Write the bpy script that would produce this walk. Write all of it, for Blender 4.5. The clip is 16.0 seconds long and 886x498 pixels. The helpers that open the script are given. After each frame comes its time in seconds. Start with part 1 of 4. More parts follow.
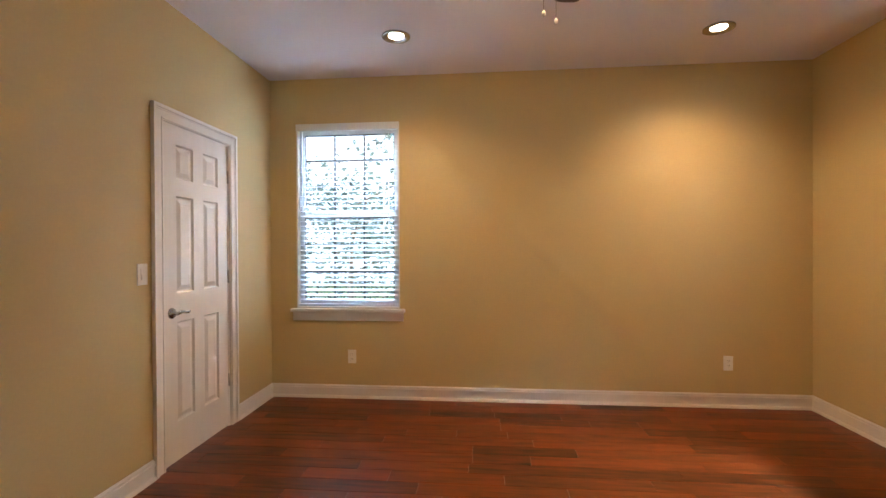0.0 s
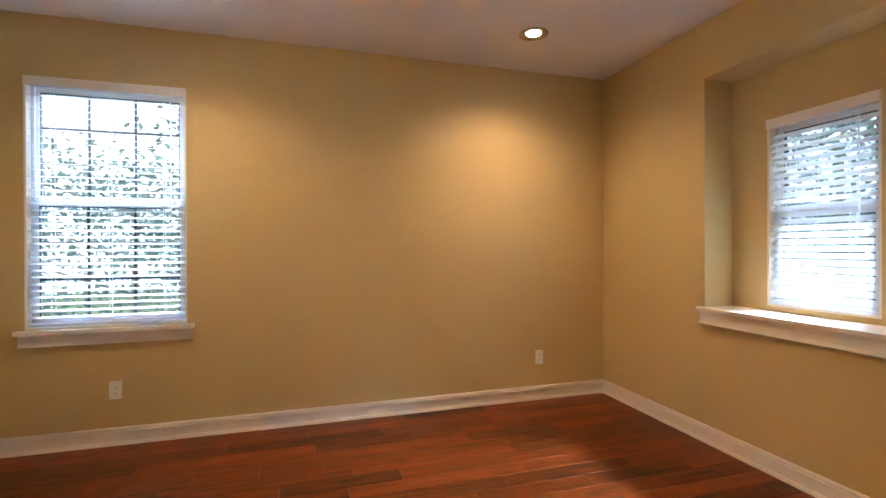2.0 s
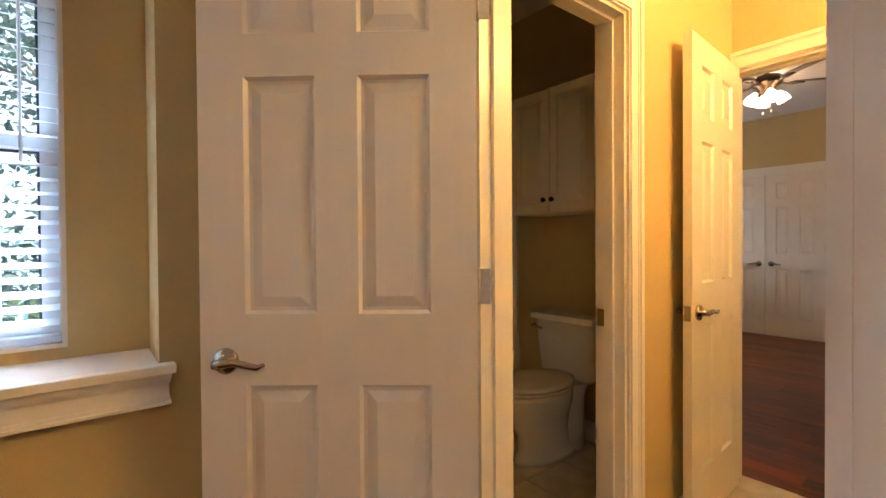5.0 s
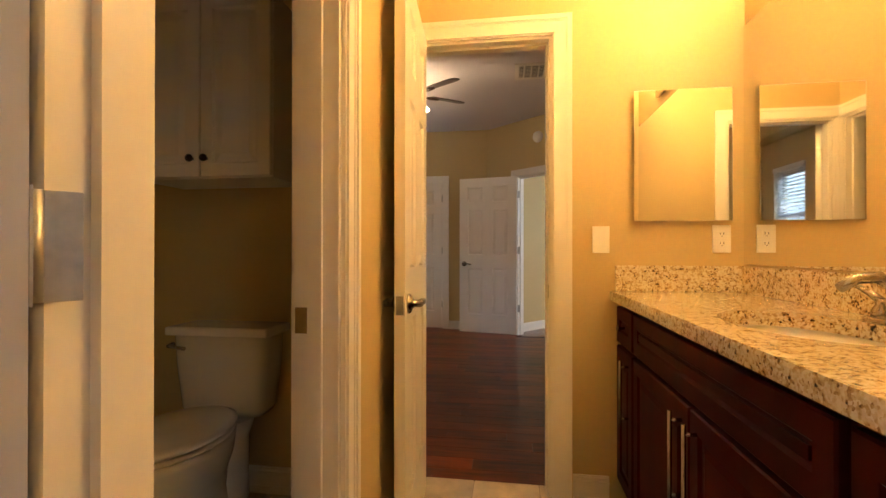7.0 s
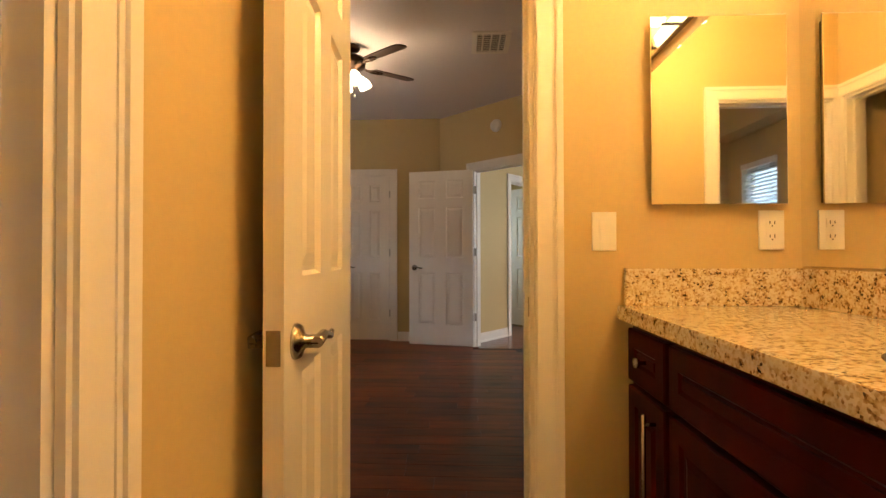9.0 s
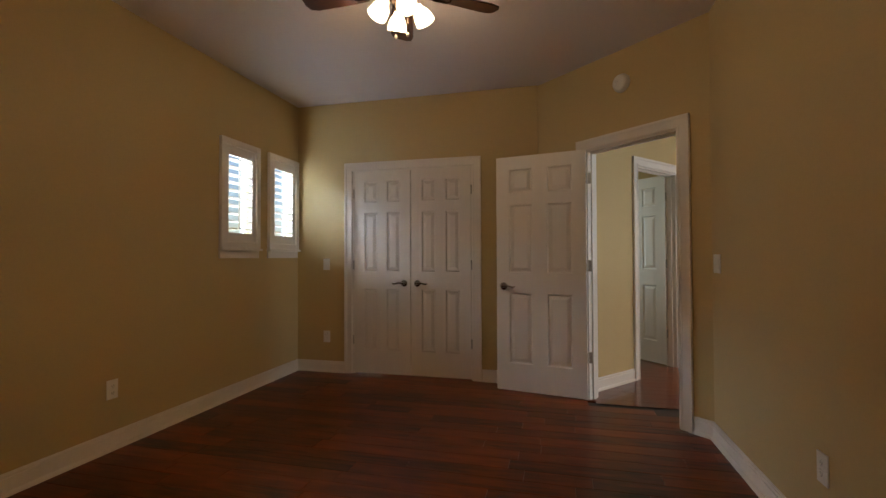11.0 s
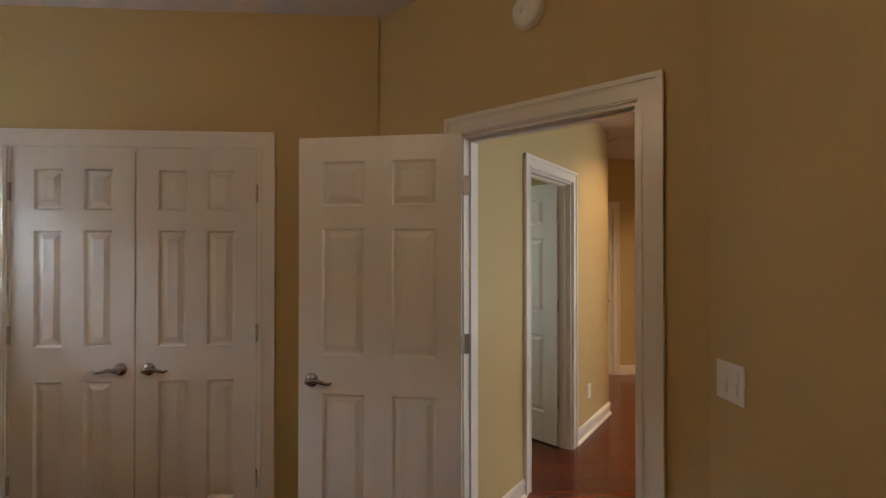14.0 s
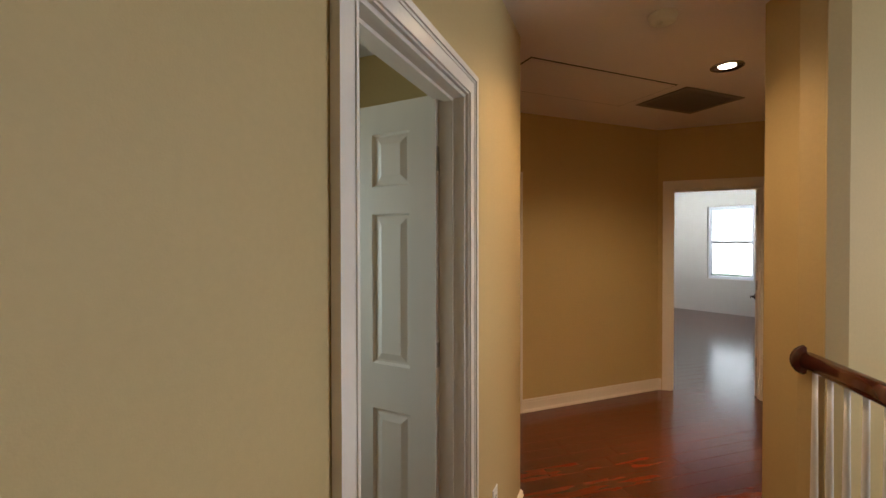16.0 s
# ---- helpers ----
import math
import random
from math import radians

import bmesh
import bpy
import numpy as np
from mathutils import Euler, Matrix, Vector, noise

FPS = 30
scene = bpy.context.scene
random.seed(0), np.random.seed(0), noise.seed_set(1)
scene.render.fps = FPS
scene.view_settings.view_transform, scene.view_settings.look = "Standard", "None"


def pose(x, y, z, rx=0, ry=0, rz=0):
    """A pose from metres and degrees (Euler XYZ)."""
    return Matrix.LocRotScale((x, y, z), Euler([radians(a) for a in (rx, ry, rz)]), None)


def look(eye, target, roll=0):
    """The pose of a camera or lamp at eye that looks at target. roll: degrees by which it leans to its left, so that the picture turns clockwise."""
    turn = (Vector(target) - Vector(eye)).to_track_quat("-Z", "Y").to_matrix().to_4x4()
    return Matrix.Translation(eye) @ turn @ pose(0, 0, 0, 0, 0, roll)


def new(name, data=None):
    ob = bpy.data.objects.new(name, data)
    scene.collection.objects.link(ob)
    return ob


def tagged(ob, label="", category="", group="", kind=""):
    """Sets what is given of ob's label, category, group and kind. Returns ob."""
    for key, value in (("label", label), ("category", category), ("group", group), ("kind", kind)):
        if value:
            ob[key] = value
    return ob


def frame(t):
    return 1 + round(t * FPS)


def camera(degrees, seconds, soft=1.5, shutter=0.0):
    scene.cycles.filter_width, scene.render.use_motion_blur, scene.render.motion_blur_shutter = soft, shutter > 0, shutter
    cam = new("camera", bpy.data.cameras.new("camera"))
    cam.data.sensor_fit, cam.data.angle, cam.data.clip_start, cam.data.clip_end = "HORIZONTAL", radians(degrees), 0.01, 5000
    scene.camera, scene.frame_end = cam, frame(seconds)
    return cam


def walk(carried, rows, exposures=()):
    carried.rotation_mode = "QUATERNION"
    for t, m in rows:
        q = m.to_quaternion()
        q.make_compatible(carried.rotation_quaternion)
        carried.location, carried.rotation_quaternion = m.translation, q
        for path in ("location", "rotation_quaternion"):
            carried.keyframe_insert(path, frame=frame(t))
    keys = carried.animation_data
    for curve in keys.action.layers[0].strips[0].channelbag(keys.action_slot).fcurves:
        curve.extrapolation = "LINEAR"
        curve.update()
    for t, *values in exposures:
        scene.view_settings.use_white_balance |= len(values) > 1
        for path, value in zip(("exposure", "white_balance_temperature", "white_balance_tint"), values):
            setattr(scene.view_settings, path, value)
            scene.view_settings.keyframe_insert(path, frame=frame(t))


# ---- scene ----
cam = camera(88.3, 16.0)
PATH = [
    (0, (0.467, 0.42, 1.302), (0.285, 2.412, 1.289), -0.3),
    (0.5, (0.493, 0.423, 1.234), (0.25, 2.408, 1.226), -0.2),
    (1, (0.493, 0.474, 1.235), (0.284, 2.463, 1.221), -0.1),
    (1.5, (0.493, 0.595, 1.215), (0.615, 2.591, 1.223), -0.1),
    (2, (0.536, 0.792, 1.28), (1.103, 2.71, 1.273), -0.2),
    (2.5, (0.571, 1.046, 1.315), (1.579, 2.773, 1.305), -0.6),
    (3, (0.712, 1.301, 1.326), (2.195, 2.644, 1.318), -0.5),
    (3.5, (0.95, 1.487, 1.354), (2.784, 2.283, 1.341), -0.7),
    (4, (1.142, 1.598, 1.329), (3.137, 1.74, 1.331), -0.7),
    (4.5, (1.364, 1.655, 1.261), (3.239, 0.959, 1.236), -0.5),
    (5, (1.599, 1.539, 1.2), (3.172, 0.304, 1.175), -0.4),
    (5.2, (1.697, 1.495, 1.18), (3.12, 0.089, 1.153), -0.3),
    (7.3, (2.107, 1.031, 1.085), (2.274, -0.962, 1.093), -0.1),
    (7.5, (2.122, 1.02, 1.085), (2.217, -0.978, 1.093), -0.2),
    (8, (2.13, 0.95, 1.076), (2.146, -1.05, 1.093), -0.2),
    (8.2, (2.114, 0.886, 1.064), (2.14, -1.114, 1.084), -0.2),
    (10.3, (2.145, -0.59, 1.115), (2.439, -2.568, 1.143), -0.3),
    (10.5, (2.163, -0.695, 1.13), (2.512, -2.664, 1.158), -0.4),
    (11, (2.222, -0.972, 1.165), (2.712, -2.911, 1.202), -0.2),
    (11.5, (2.283, -1.105, 1.19), (2.869, -3.017, 1.227), -0.2),
    (12, (2.311, -1.281, 1.231), (2.957, -3.173, 1.265), -0.1),
    (12.5, (2.343, -1.544, 1.336), (2.959, -3.446, 1.359), -0.1),
    (13, (2.335, -1.896, 1.428), (2.736, -3.855, 1.443), 0.1),
    (13.5, (2.278, -2.352, 1.5), (2.422, -4.347, 1.5), 0.1),
    (14, (2.212, -2.822, 1.508), (2.085, -4.818, 1.522), 0.0),
    (14.5, (2.088, -3.312, 1.506), (1.733, -5.28, 1.527), -0.3),
    (15, (1.958, -3.79, 1.522), (1.39, -5.707, 1.531), -0.3),
    (15.5, (1.77, -4.255, 1.49), (1.14, -6.152, 1.49), -0.3),
    (16, (1.608, -4.705, 1.503), (0.979, -6.604, 1.477), -0.09),
]
EXPOSURES = [(0.0, 0.92), (3.0, 0.95), (3.5, 0.9), (4.0, 0.8), (4.5, 0.8), (5.2, 0.72), (7.5, 0.5), (8.2, 0.5), (10.3, 0.3), (11.0, -0.05), (13.0, 0.0), (14.0, 0.05), (16.0, 0.0)]
walk(cam, [(t, look(eye, target, roll)) for t, eye, target, roll in PATH], EXPOSURES)

# ---- sky, sun and lamps ----
world = bpy.data.worlds.new("sky")
scene.world = world
world.use_nodes = True
wn = world.node_tree.nodes
sky = wn.new("ShaderNodeTexSky")
sky.sky_type = 'NISHITA'
sky.sun_disc = False
sky.sun_elevation, sky.sun_rotation = radians(48), radians(215)
wn["Background"].inputs["Strength"].default_value = 0.15
world.node_tree.links.new(sky.outputs["Color"], wn["Background"].inputs["Color"])
sun = new("sun", bpy.data.lights.new("sun", 'SUN'))
sun.data.energy, sun.data.angle, sun.data.color = 5.0, radians(0.5), (1.0, 0.96, 0.88)
sun.matrix_world = look((-8, -12, 16), (0, 0, 0))

CEIL = 2.75
WARM = (1.0, 0.7, 0.42)


def lamp(name, kind, where, watts, colour, size=0.1, target=None, cone=None, blend=0.5):
    ob = new(name, bpy.data.lights.new(name, kind))
    ob.data.energy, ob.data.color = watts, colour
    if kind == 'AREA':
        ob.data.shape = 'RECTANGLE'
        ob.data.size, ob.data.size_y = size if isinstance(size, tuple) else (size, size)
    else:
        ob.data.shadow_soft_size = size
    if kind == 'SPOT':
        ob.data.spot_size, ob.data.spot_blend = radians(cone), blend
    ob.matrix_world = look(where, target) if target else pose(*where)
    return ob


# ---- materials ----
def material(name, colour, rough=0.5, metal=0.0, grain=0.0, scale=30.0, stain=0.0, bump=0.0, bump_scale=200.0, coat=0.0, vary=0.0, stretch=(1, 1, 1)):
    m = bpy.data.materials.new(name)
    m.use_nodes = True
    n, l = m.node_tree.nodes, m.node_tree.links
    b = n["Principled BSDF"]
    b.inputs["Roughness"].default_value, b.inputs["Metallic"].default_value = rough, metal
    b.inputs["Coat Weight"].default_value = coat
    b.inputs["Coat Roughness"].default_value = 0.12
    tc = n.new("ShaderNodeTexCoord")
    mp = n.new("ShaderNodeMapping")
    mp.inputs["Scale"].default_value = stretch
    l.new(tc.outputs["Object"], mp.inputs["Vector"])
    col = n.new("ShaderNodeRGB")
    col.outputs[0].default_value = (*colour, 1)
    out = col.outputs[0]
    for amount, sc, detail in ((grain, scale, 6.0), (stain, 0.9, 3.0)):
        if amount:
            t = n.new("ShaderNodeTexNoise")
            t.inputs["Scale"].default_value, t.inputs["Detail"].default_value = sc, detail
            l.new(mp.outputs[0], t.inputs["Vector"])
            r = n.new("ShaderNodeMapRange")
            r.inputs["From Min"].default_value, r.inputs["From Max"].default_value = 0.3, 0.7
            r.inputs["To Min"].default_value, r.inputs["To Max"].default_value = 1 - amount, 1 + amount
            l.new(t.outputs["Fac"], r.inputs["Value"])
            v = n.new("ShaderNodeHueSaturation")
            l.new(r.outputs[0], v.inputs["Value"])
            l.new(out, v.inputs["Color"])
            out = v.outputs[0]
    if vary:
        oi = n.new("ShaderNodeObjectInfo")
        geo = n.new("ShaderNodeNewGeometry")
        add = n.new("ShaderNodeMath")
        l.new(oi.outputs["Random"], add.inputs[0])
        l.new(geo.outputs["Random Per Island"], add.inputs[1])
        fr = n.new("ShaderNodeMath")
        fr.operation = 'FRACT'
        l.new(add.outputs[0], fr.inputs[0])
        r = n.new("ShaderNodeMapRange")
        r.inputs["To Min"].default_value, r.inputs["To Max"].default_value = 1 - vary, 1 + vary
        l.new(fr.outputs[0], r.inputs["Value"])
        v = n.new("ShaderNodeHueSaturation")
        l.new(r.outputs[0], v.inputs["Value"])
        l.new(out, v.inputs["Color"])
        out = v.outputs[0]
    l.new(out, b.inputs["Base Color"])
    if bump:
        t = n.new("ShaderNodeTexNoise")
        t.inputs["Scale"].default_value, t.inputs["Detail"].default_value = bump_scale, 4.0
        l.new(mp.outputs[0], t.inputs["Vector"])
        k = n.new("ShaderNodeBump")
        k.inputs["Strength"].default_value, k.inputs["Distance"].default_value = bump, 0.002
        l.new(t.outputs["Fac"], k.inputs["Height"])
        l.new(k.outputs[0], b.inputs["Normal"])
    return m


def glow(name, colour, strength):
    m = bpy.data.materials.new(name)
    m.use_nodes = True
    b = m.node_tree.nodes["Principled BSDF"]
    b.inputs["Base Color"].default_value = (*colour, 1)
    b.inputs["Emission Color"].default_value = (*colour, 1)
    b.inputs["Emission Strength"].default_value = strength
    return m


def plank_wood(name, dark, light, rough):
    m = material(name, light, rough, coat=0.25)
    n, l = m.node_tree.nodes, m.node_tree.links
    b = n["Principled BSDF"]
    tc = n.new("ShaderNodeTexCoord")
    oi, geo = n.new("ShaderNodeObjectInfo"), n.new("ShaderNodeNewGeometry")
    add = n.new("ShaderNodeMath")
    l.new(oi.outputs["Random"], add.inputs[0])
    l.new(geo.outputs["Random Per Island"], add.inputs[1])
    fr = n.new("ShaderNodeMath")
    fr.operation = 'FRACT'
    l.new(add.outputs[0], fr.inputs[0])
    off = n.new("ShaderNodeVectorMath")
    off.operation = 'SCALE'
    off.inputs[0].default_value = (37.0, 91.0, 13.0)
    l.new(fr.outputs[0], off.inputs["Scale"])
    mp = n.new("ShaderNodeMapping")
    mp.inputs["Scale"].default_value = (1.6, 22.0, 8.0)
    l.new(geo.outputs["Position"], mp.inputs["Vector"])
    l.new(off.outputs[0], mp.inputs["Location"])
    t = n.new("ShaderNodeTexNoise")
    t.inputs["Scale"].default_value, t.inputs["Detail"].default_value, t.inputs["Distortion"].default_value = 1.5, 8.0, 0.7
    l.new(mp.outputs[0], t.inputs["Vector"])
    mp2 = n.new("ShaderNodeMapping")
    mp2.inputs["Scale"].default_value = (5.0, 14.0, 8.0)
    l.new(geo.outputs["Position"], mp2.inputs["Vector"])
    l.new(off.outputs[0], mp2.inputs["Location"])
    k = n.new("ShaderNodeTexNoise")
    k.inputs["Scale"].default_value, k.inputs["Detail"].default_value = 1.0, 3.0
    l.new(mp2.outputs[0], k.inputs["Vector"])
    s1 = n.new("ShaderNodeMath")
    s1.operation = 'MULTIPLY_ADD'
    s1.inputs[1].default_value = 0.55
    l.new(t.outputs["Fac"], s1.inputs[0])
    s2 = n.new("ShaderNodeMath")
    s2.operation = 'MULTIPLY_ADD'
    s2.inputs[1].default_value, s2.inputs[2].default_value = 0.3, -0.19
    l.new(fr.outputs[0], s2.inputs[0])
    l.new(s2.outputs[0], s1.inputs[2])
    s3 = n.new("ShaderNodeMath")
    s3.operation = 'MULTIPLY_ADD'
    s3.inputs[1].default_value = 0.5
    l.new(k.outputs["Fac"], s3.inputs[0])
    l.new(s1.outputs[0], s3.inputs[2])
    ramp = n.new("ShaderNodeValToRGB")
    ramp.color_ramp.elements[0].position, ramp.color_ramp.elements[0].color = 0.2, (*dark, 1)
    ramp.color_ramp.elements[1].position, ramp.color_ramp.elements[1].color = 0.85, (*light, 1)
    l.new(s3.outputs[0], ramp.inputs["Fac"])
    l.new(ramp.outputs[0], b.inputs["Base Color"])
    bp = n.new("ShaderNodeBump")
    bp.inputs["Strength"].default_value, bp.inputs["Distance"].default_value = 0.15, 0.002
    l.new(k.outputs["Fac"], bp.inputs["Height"])
    l.new(bp.outputs[0], b.inputs["Normal"])
    return m


def granite(name):
    m = material(name, (0.6, 0.5, 0.35), 0.18, coat=0.5)
    n, l = m.node_tree.nodes, m.node_tree.links
    b = n["Principled BSDF"]
    tc = n.new("ShaderNodeTexCoord")
    v = n.new("ShaderNodeTexVoronoi")
    v.inputs["Scale"].default_value = 190.0
    t = n.new("ShaderNodeTexNoise")
    t.inputs["Scale"].default_value, t.inputs["Detail"].default_value = 62.0, 5.0
    l.new(tc.outputs["Object"], v.inputs["Vector"])
    l.new(tc.outputs["Object"], t.inputs["Vector"])
    sep = n.new("ShaderNodeSeparateColor")
    l.new(v.outputs["Color"], sep.inputs[0])
    s = n.new("ShaderNodeMath")
    s.operation = 'MULTIPLY_ADD'
    s.inputs[1].default_value = 0.45
    l.new(sep.outputs[0], s.inputs[0])
    l.new(t.outputs["Fac"], s.inputs[2])
    ramp = n.new("ShaderNodeValToRGB")
    e = ramp.color_ramp.elements
    e[0].position, e[0].color = 0.41, (0.03, 0.02, 0.015, 1)
    e[1].position, e[1].color = 0.49, (0.28, 0.17, 0.08, 1)
    for p, c in ((0.57, (0.45, 0.32, 0.16, 1)), (0.68, (0.6, 0.49, 0.3, 1)), (0.92, (0.72, 0.65, 0.5, 1))):
        x = e.new(p)
        x.color = c
    l.new(s.outputs[0], ramp.inputs["Fac"])
    l.new(ramp.outputs[0], b.inputs["Base Color"])
    return m


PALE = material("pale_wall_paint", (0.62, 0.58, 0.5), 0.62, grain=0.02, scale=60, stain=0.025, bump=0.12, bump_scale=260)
PAINT = material("tan_wall_paint", (0.55, 0.41, 0.19), 0.62, grain=0.02, scale=60, stain=0.025, bump=0.12, bump_scale=260)
CEILING = material("ceiling_paint", (0.74, 0.69, 0.7), 0.8, grain=0.015, scale=40, stain=0.02, bump=0.25, bump_scale=150)
TRIM = material("white_trim_paint", (0.8, 0.75, 0.68), 0.3, grain=0.015, scale=25, stain=0.02, bump=0.04, bump_scale=90)
DOORP = material("white_door_paint", (0.78, 0.725, 0.65), 0.34, grain=0.015, scale=20, stain=0.02, bump=0.12, bump_scale=120, stretch=(1, 1, 0.12))
PLASTIC = material("white_plastic", (0.8, 0.78, 0.73), 0.35, grain=0.01)
SLOT = material("dark_slot", (0.03, 0.03, 0.03), 0.6)
BLIND = material("white_blind", (0.82, 0.83, 0.85), 0.45, grain=0.02, scale=15)
_n = BLIND.node_tree.nodes
_t, _mx = _n.new("ShaderNodeBsdfTranslucent"), _n.new("ShaderNodeMixShader")
_t.inputs["Color"].default_value = (0.8, 0.84, 0.9, 1)
_mx.inputs[0].default_value = 0.6
BLIND.node_tree.links.new(_n["Principled BSDF"].outputs[0], _mx.inputs[1])
BLIND.node_tree.links.new(_t.outputs[0], _mx.inputs[2])
BLIND.node_tree.links.new(_mx.outputs[0], _n["Material Output"].inputs["Surface"])
VINYL = material("white_vinyl", (0.78, 0.8, 0.82), 0.4, grain=0.01)
# for the gaskets, and for muntins whose backlit shade is put into the colour
DARKLINES = material("dark_gasket_and_backlit_bars", (0.06, 0.07, 0.09), 0.5, grain=0.05)
NICKEL = material("satin_nickel", (0.4, 0.37, 0.33), 0.22, 1.0, grain=0.05, scale=60)
BRASS = material("aged_hinge_metal", (0.5, 0.47, 0.42), 0.42, 0.7, grain=0.1, scale=80)
WOODFLOOR = plank_wood("hickory_planks", (0.01, 0.0025, 0.001), (0.25, 0.053, 0.009), 0.3)
HALLFLOOR = plank_wood("hall_planks", (0.045, 0.009, 0.004), (0.19, 0.038, 0.012), 0.2)
TILE = material("stone_tile", (0.5, 0.43, 0.34), 0.4, grain=0.22, scale=9, stain=0.1, vary=0.08, bump=0.1, bump_scale=40)
GROUT = material("grout", (0.3, 0.26, 0.21), 0.85, grain=0.1)
CHERRY = material("dark_cherry_cabinet", (0.04, 0.0032, 0.0011), 0.4, grain=0.3, scale=12, stretch=(1, 1, 0.1))
CHERRY.node_tree.nodes["Principled BSDF"].inputs["Specular IOR Level"].default_value = 0.03
WOODFLOOR.node_tree.nodes["Principled BSDF"].inputs["Coat Weight"].default_value = 0.03
WOODFLOOR.node_tree.nodes["Principled BSDF"].inputs["Specular IOR Level"].default_value = 0.18
GRANITE = granite("speckled_granite")
PORCELAIN = material("white_porcelain", (0.8, 0.77, 0.7), 0.12, grain=0.01, coat=0.6)
MIRROR = material("mirror_glass", (0.9, 0.9, 0.88), 0.02, 1.0)
BRONZE = material("dark_bronze", (0.05, 0.03, 0.02), 0.32, 0.9, grain=0.15, scale=30)
BLADE = material("dark_walnut_blade", (0.045, 0.018, 0.01), 0.35, grain=0.35, scale=14, stretch=(1, 8, 1))
BALUSTER = material("white_baluster_paint", (0.78, 0.75, 0.7), 0.32, grain=0.015)
MAHOGANY = material("mahogany_rail", (0.07, 0.012, 0.006), 0.2, grain=0.3, scale=18, coat=0.6)
GREYMETAL = material("dusty_grey_grille", (0.2, 0.18, 0.16), 0.5, 0.2, grain=0.1)
GRASS = material("lawn", (0.06, 0.1, 0.03), 0.9, grain=0.4, scale=8, stain=0.3)
LEAF = material("leaf", (0.11, 0.15, 0.135), 0.45, vary=0.5, grain=0.2, scale=10)
_n = LEAF.node_tree.nodes
_t, _mx = _n.new("ShaderNodeBsdfTranslucent"), _n.new("ShaderNodeMixShader")
_t.inputs["Color"].default_value = (0.2, 0.27, 0.26, 1)
_mx.inputs[0].default_value = 0.45
LEAF.node_tree.links.new(_n["Principled BSDF"].outputs[0], _mx.inputs[1])
LEAF.node_tree.links.new(_t.outputs[0], _mx.inputs[2])
LEAF.node_tree.links.new(_mx.outputs[0], _n["Material Output"].inputs["Surface"])
BARK = material("bark", (0.24, 0.2, 0.17), 0.9, grain=0.4, scale=12, bump=0.6, bump_scale=30)
SIDING = material("pale_siding", (0.55, 0.55, 0.53), 0.7, grain=0.05, stain=0.05)
BULB = glow("lamp_lens", (1.0, 0.86, 0.66), 16.0)
SHADE = glow("lit_glass_shade", (1.0, 0.8, 0.52), 7.0)
VANITY = glow("lit_vanity_shade", (1.0, 0.78, 0.45), 9.0)
GLASS = bpy.data.materials.new("window_glass")
GLASS.use_nodes = True
_g = GLASS.node_tree.nodes["Principled BSDF"]
_g.inputs["Transmission Weight"].default_value, _g.inputs["Roughness"].default_value, _g.inputs["IOR"].default_value = 1.0, 0.0, 1.1


# ---- mesh helpers ----
def box(bm, x0, y0, z0, x1, y1, z1, bevel=0.0, m=None):
    vs = [bm.verts.new((x, y, z)) for x in (x0, x1) for y in (y0, y1) for z in (z0, z1)]
    fs = [bm.faces.new([vs[i] for i in f]) for f in ((0, 1, 3, 2), (4, 6, 7, 5), (0, 4, 5, 1), (2, 3, 7, 6), (0, 2, 6, 4), (1, 5, 7, 3))]
    if bevel:
        es = list({e for f in fs for e in f.edges})
        r = bmesh.ops.bevel(bm, geom=es, offset=bevel, segments=2, profile=0.6, affect='EDGES')
        vs = list({v for f in r["faces"] for v in f.verts} | {v for v in vs if v.is_valid})
    if m:
        for v in vs:
            v.co = m @ v.co
    return vs


def boxes(*specs, bevel=0.0):
    bm = bmesh.new()
    for s in specs:
        box(bm, *s, bevel=bevel)
    return bm


def cyl(bm, r0, r1, z0, z1, m=Matrix(), n=20, cap=True):
    a = [bm.verts.new(m @ Vector((r0 * math.cos(i * 2 * math.pi / n), r0 * math.sin(i * 2 * math.pi / n), z0))) for i in range(n)]
    b = [bm.verts.new(m @ Vector((r1 * math.cos(i * 2 * math.pi / n), r1 * math.sin(i * 2 * math.pi / n), z1))) for i in range(n)]
    for i in range(n):
        f = bm.faces.new((a[i], a[(i + 1) % n], b[(i + 1) % n], b[i]))
        f.smooth = True
    if cap:
        bm.faces.new(a[::-1])
        bm.faces.new(b)


def lathe(bm, profile, m=Matrix(), n=24):
    """A turned shape from (radius, height) pairs, closed at both ends."""
    rings = []
    for r, z in profile:
        rings.append([bm.verts.new(m @ Vector((max(r, 1e-4) * math.cos(i * 2 * math.pi / n), max(r, 1e-4) * math.sin(i * 2 * math.pi / n), z))) for i in range(n)])
    for a, b in zip(rings, rings[1:]):
        for i in range(n):
            f = bm.faces.new((a[i], a[(i + 1) % n], b[(i + 1) % n], b[i]))
            f.smooth = True
    bm.faces.new(rings[0][::-1])
    bm.faces.new(rings[-1])


def tube(bm, pts, radii, n=10):
    """A round bar through pts."""
    pts = [Vector(p) for p in pts]
    rings = []
    for i, p in enumerate(pts):
        d = (pts[min(i + 1, len(pts) - 1)] - pts[max(i - 1, 0)]).normalized()
        q = d.to_track_quat('Z', 'Y')
        r = radii[i] if isinstance(radii, (list, tuple)) else radii
        rings.append([bm.verts.new(p + q @ Vector((r * math.cos(k * 2 * math.pi / n), r * math.sin(k * 2 * math.pi / n), 0))) for k in range(n)])
    for a, b in zip(rings, rings[1:]):
        for k in range(n):
            f = bm.faces.new((a[k], a[(k + 1) % n], b[(k + 1) % n], b[k]))
            f.smooth = True
    bm.faces.new(rings[0][::-1])
    bm.faces.new(rings[-1])


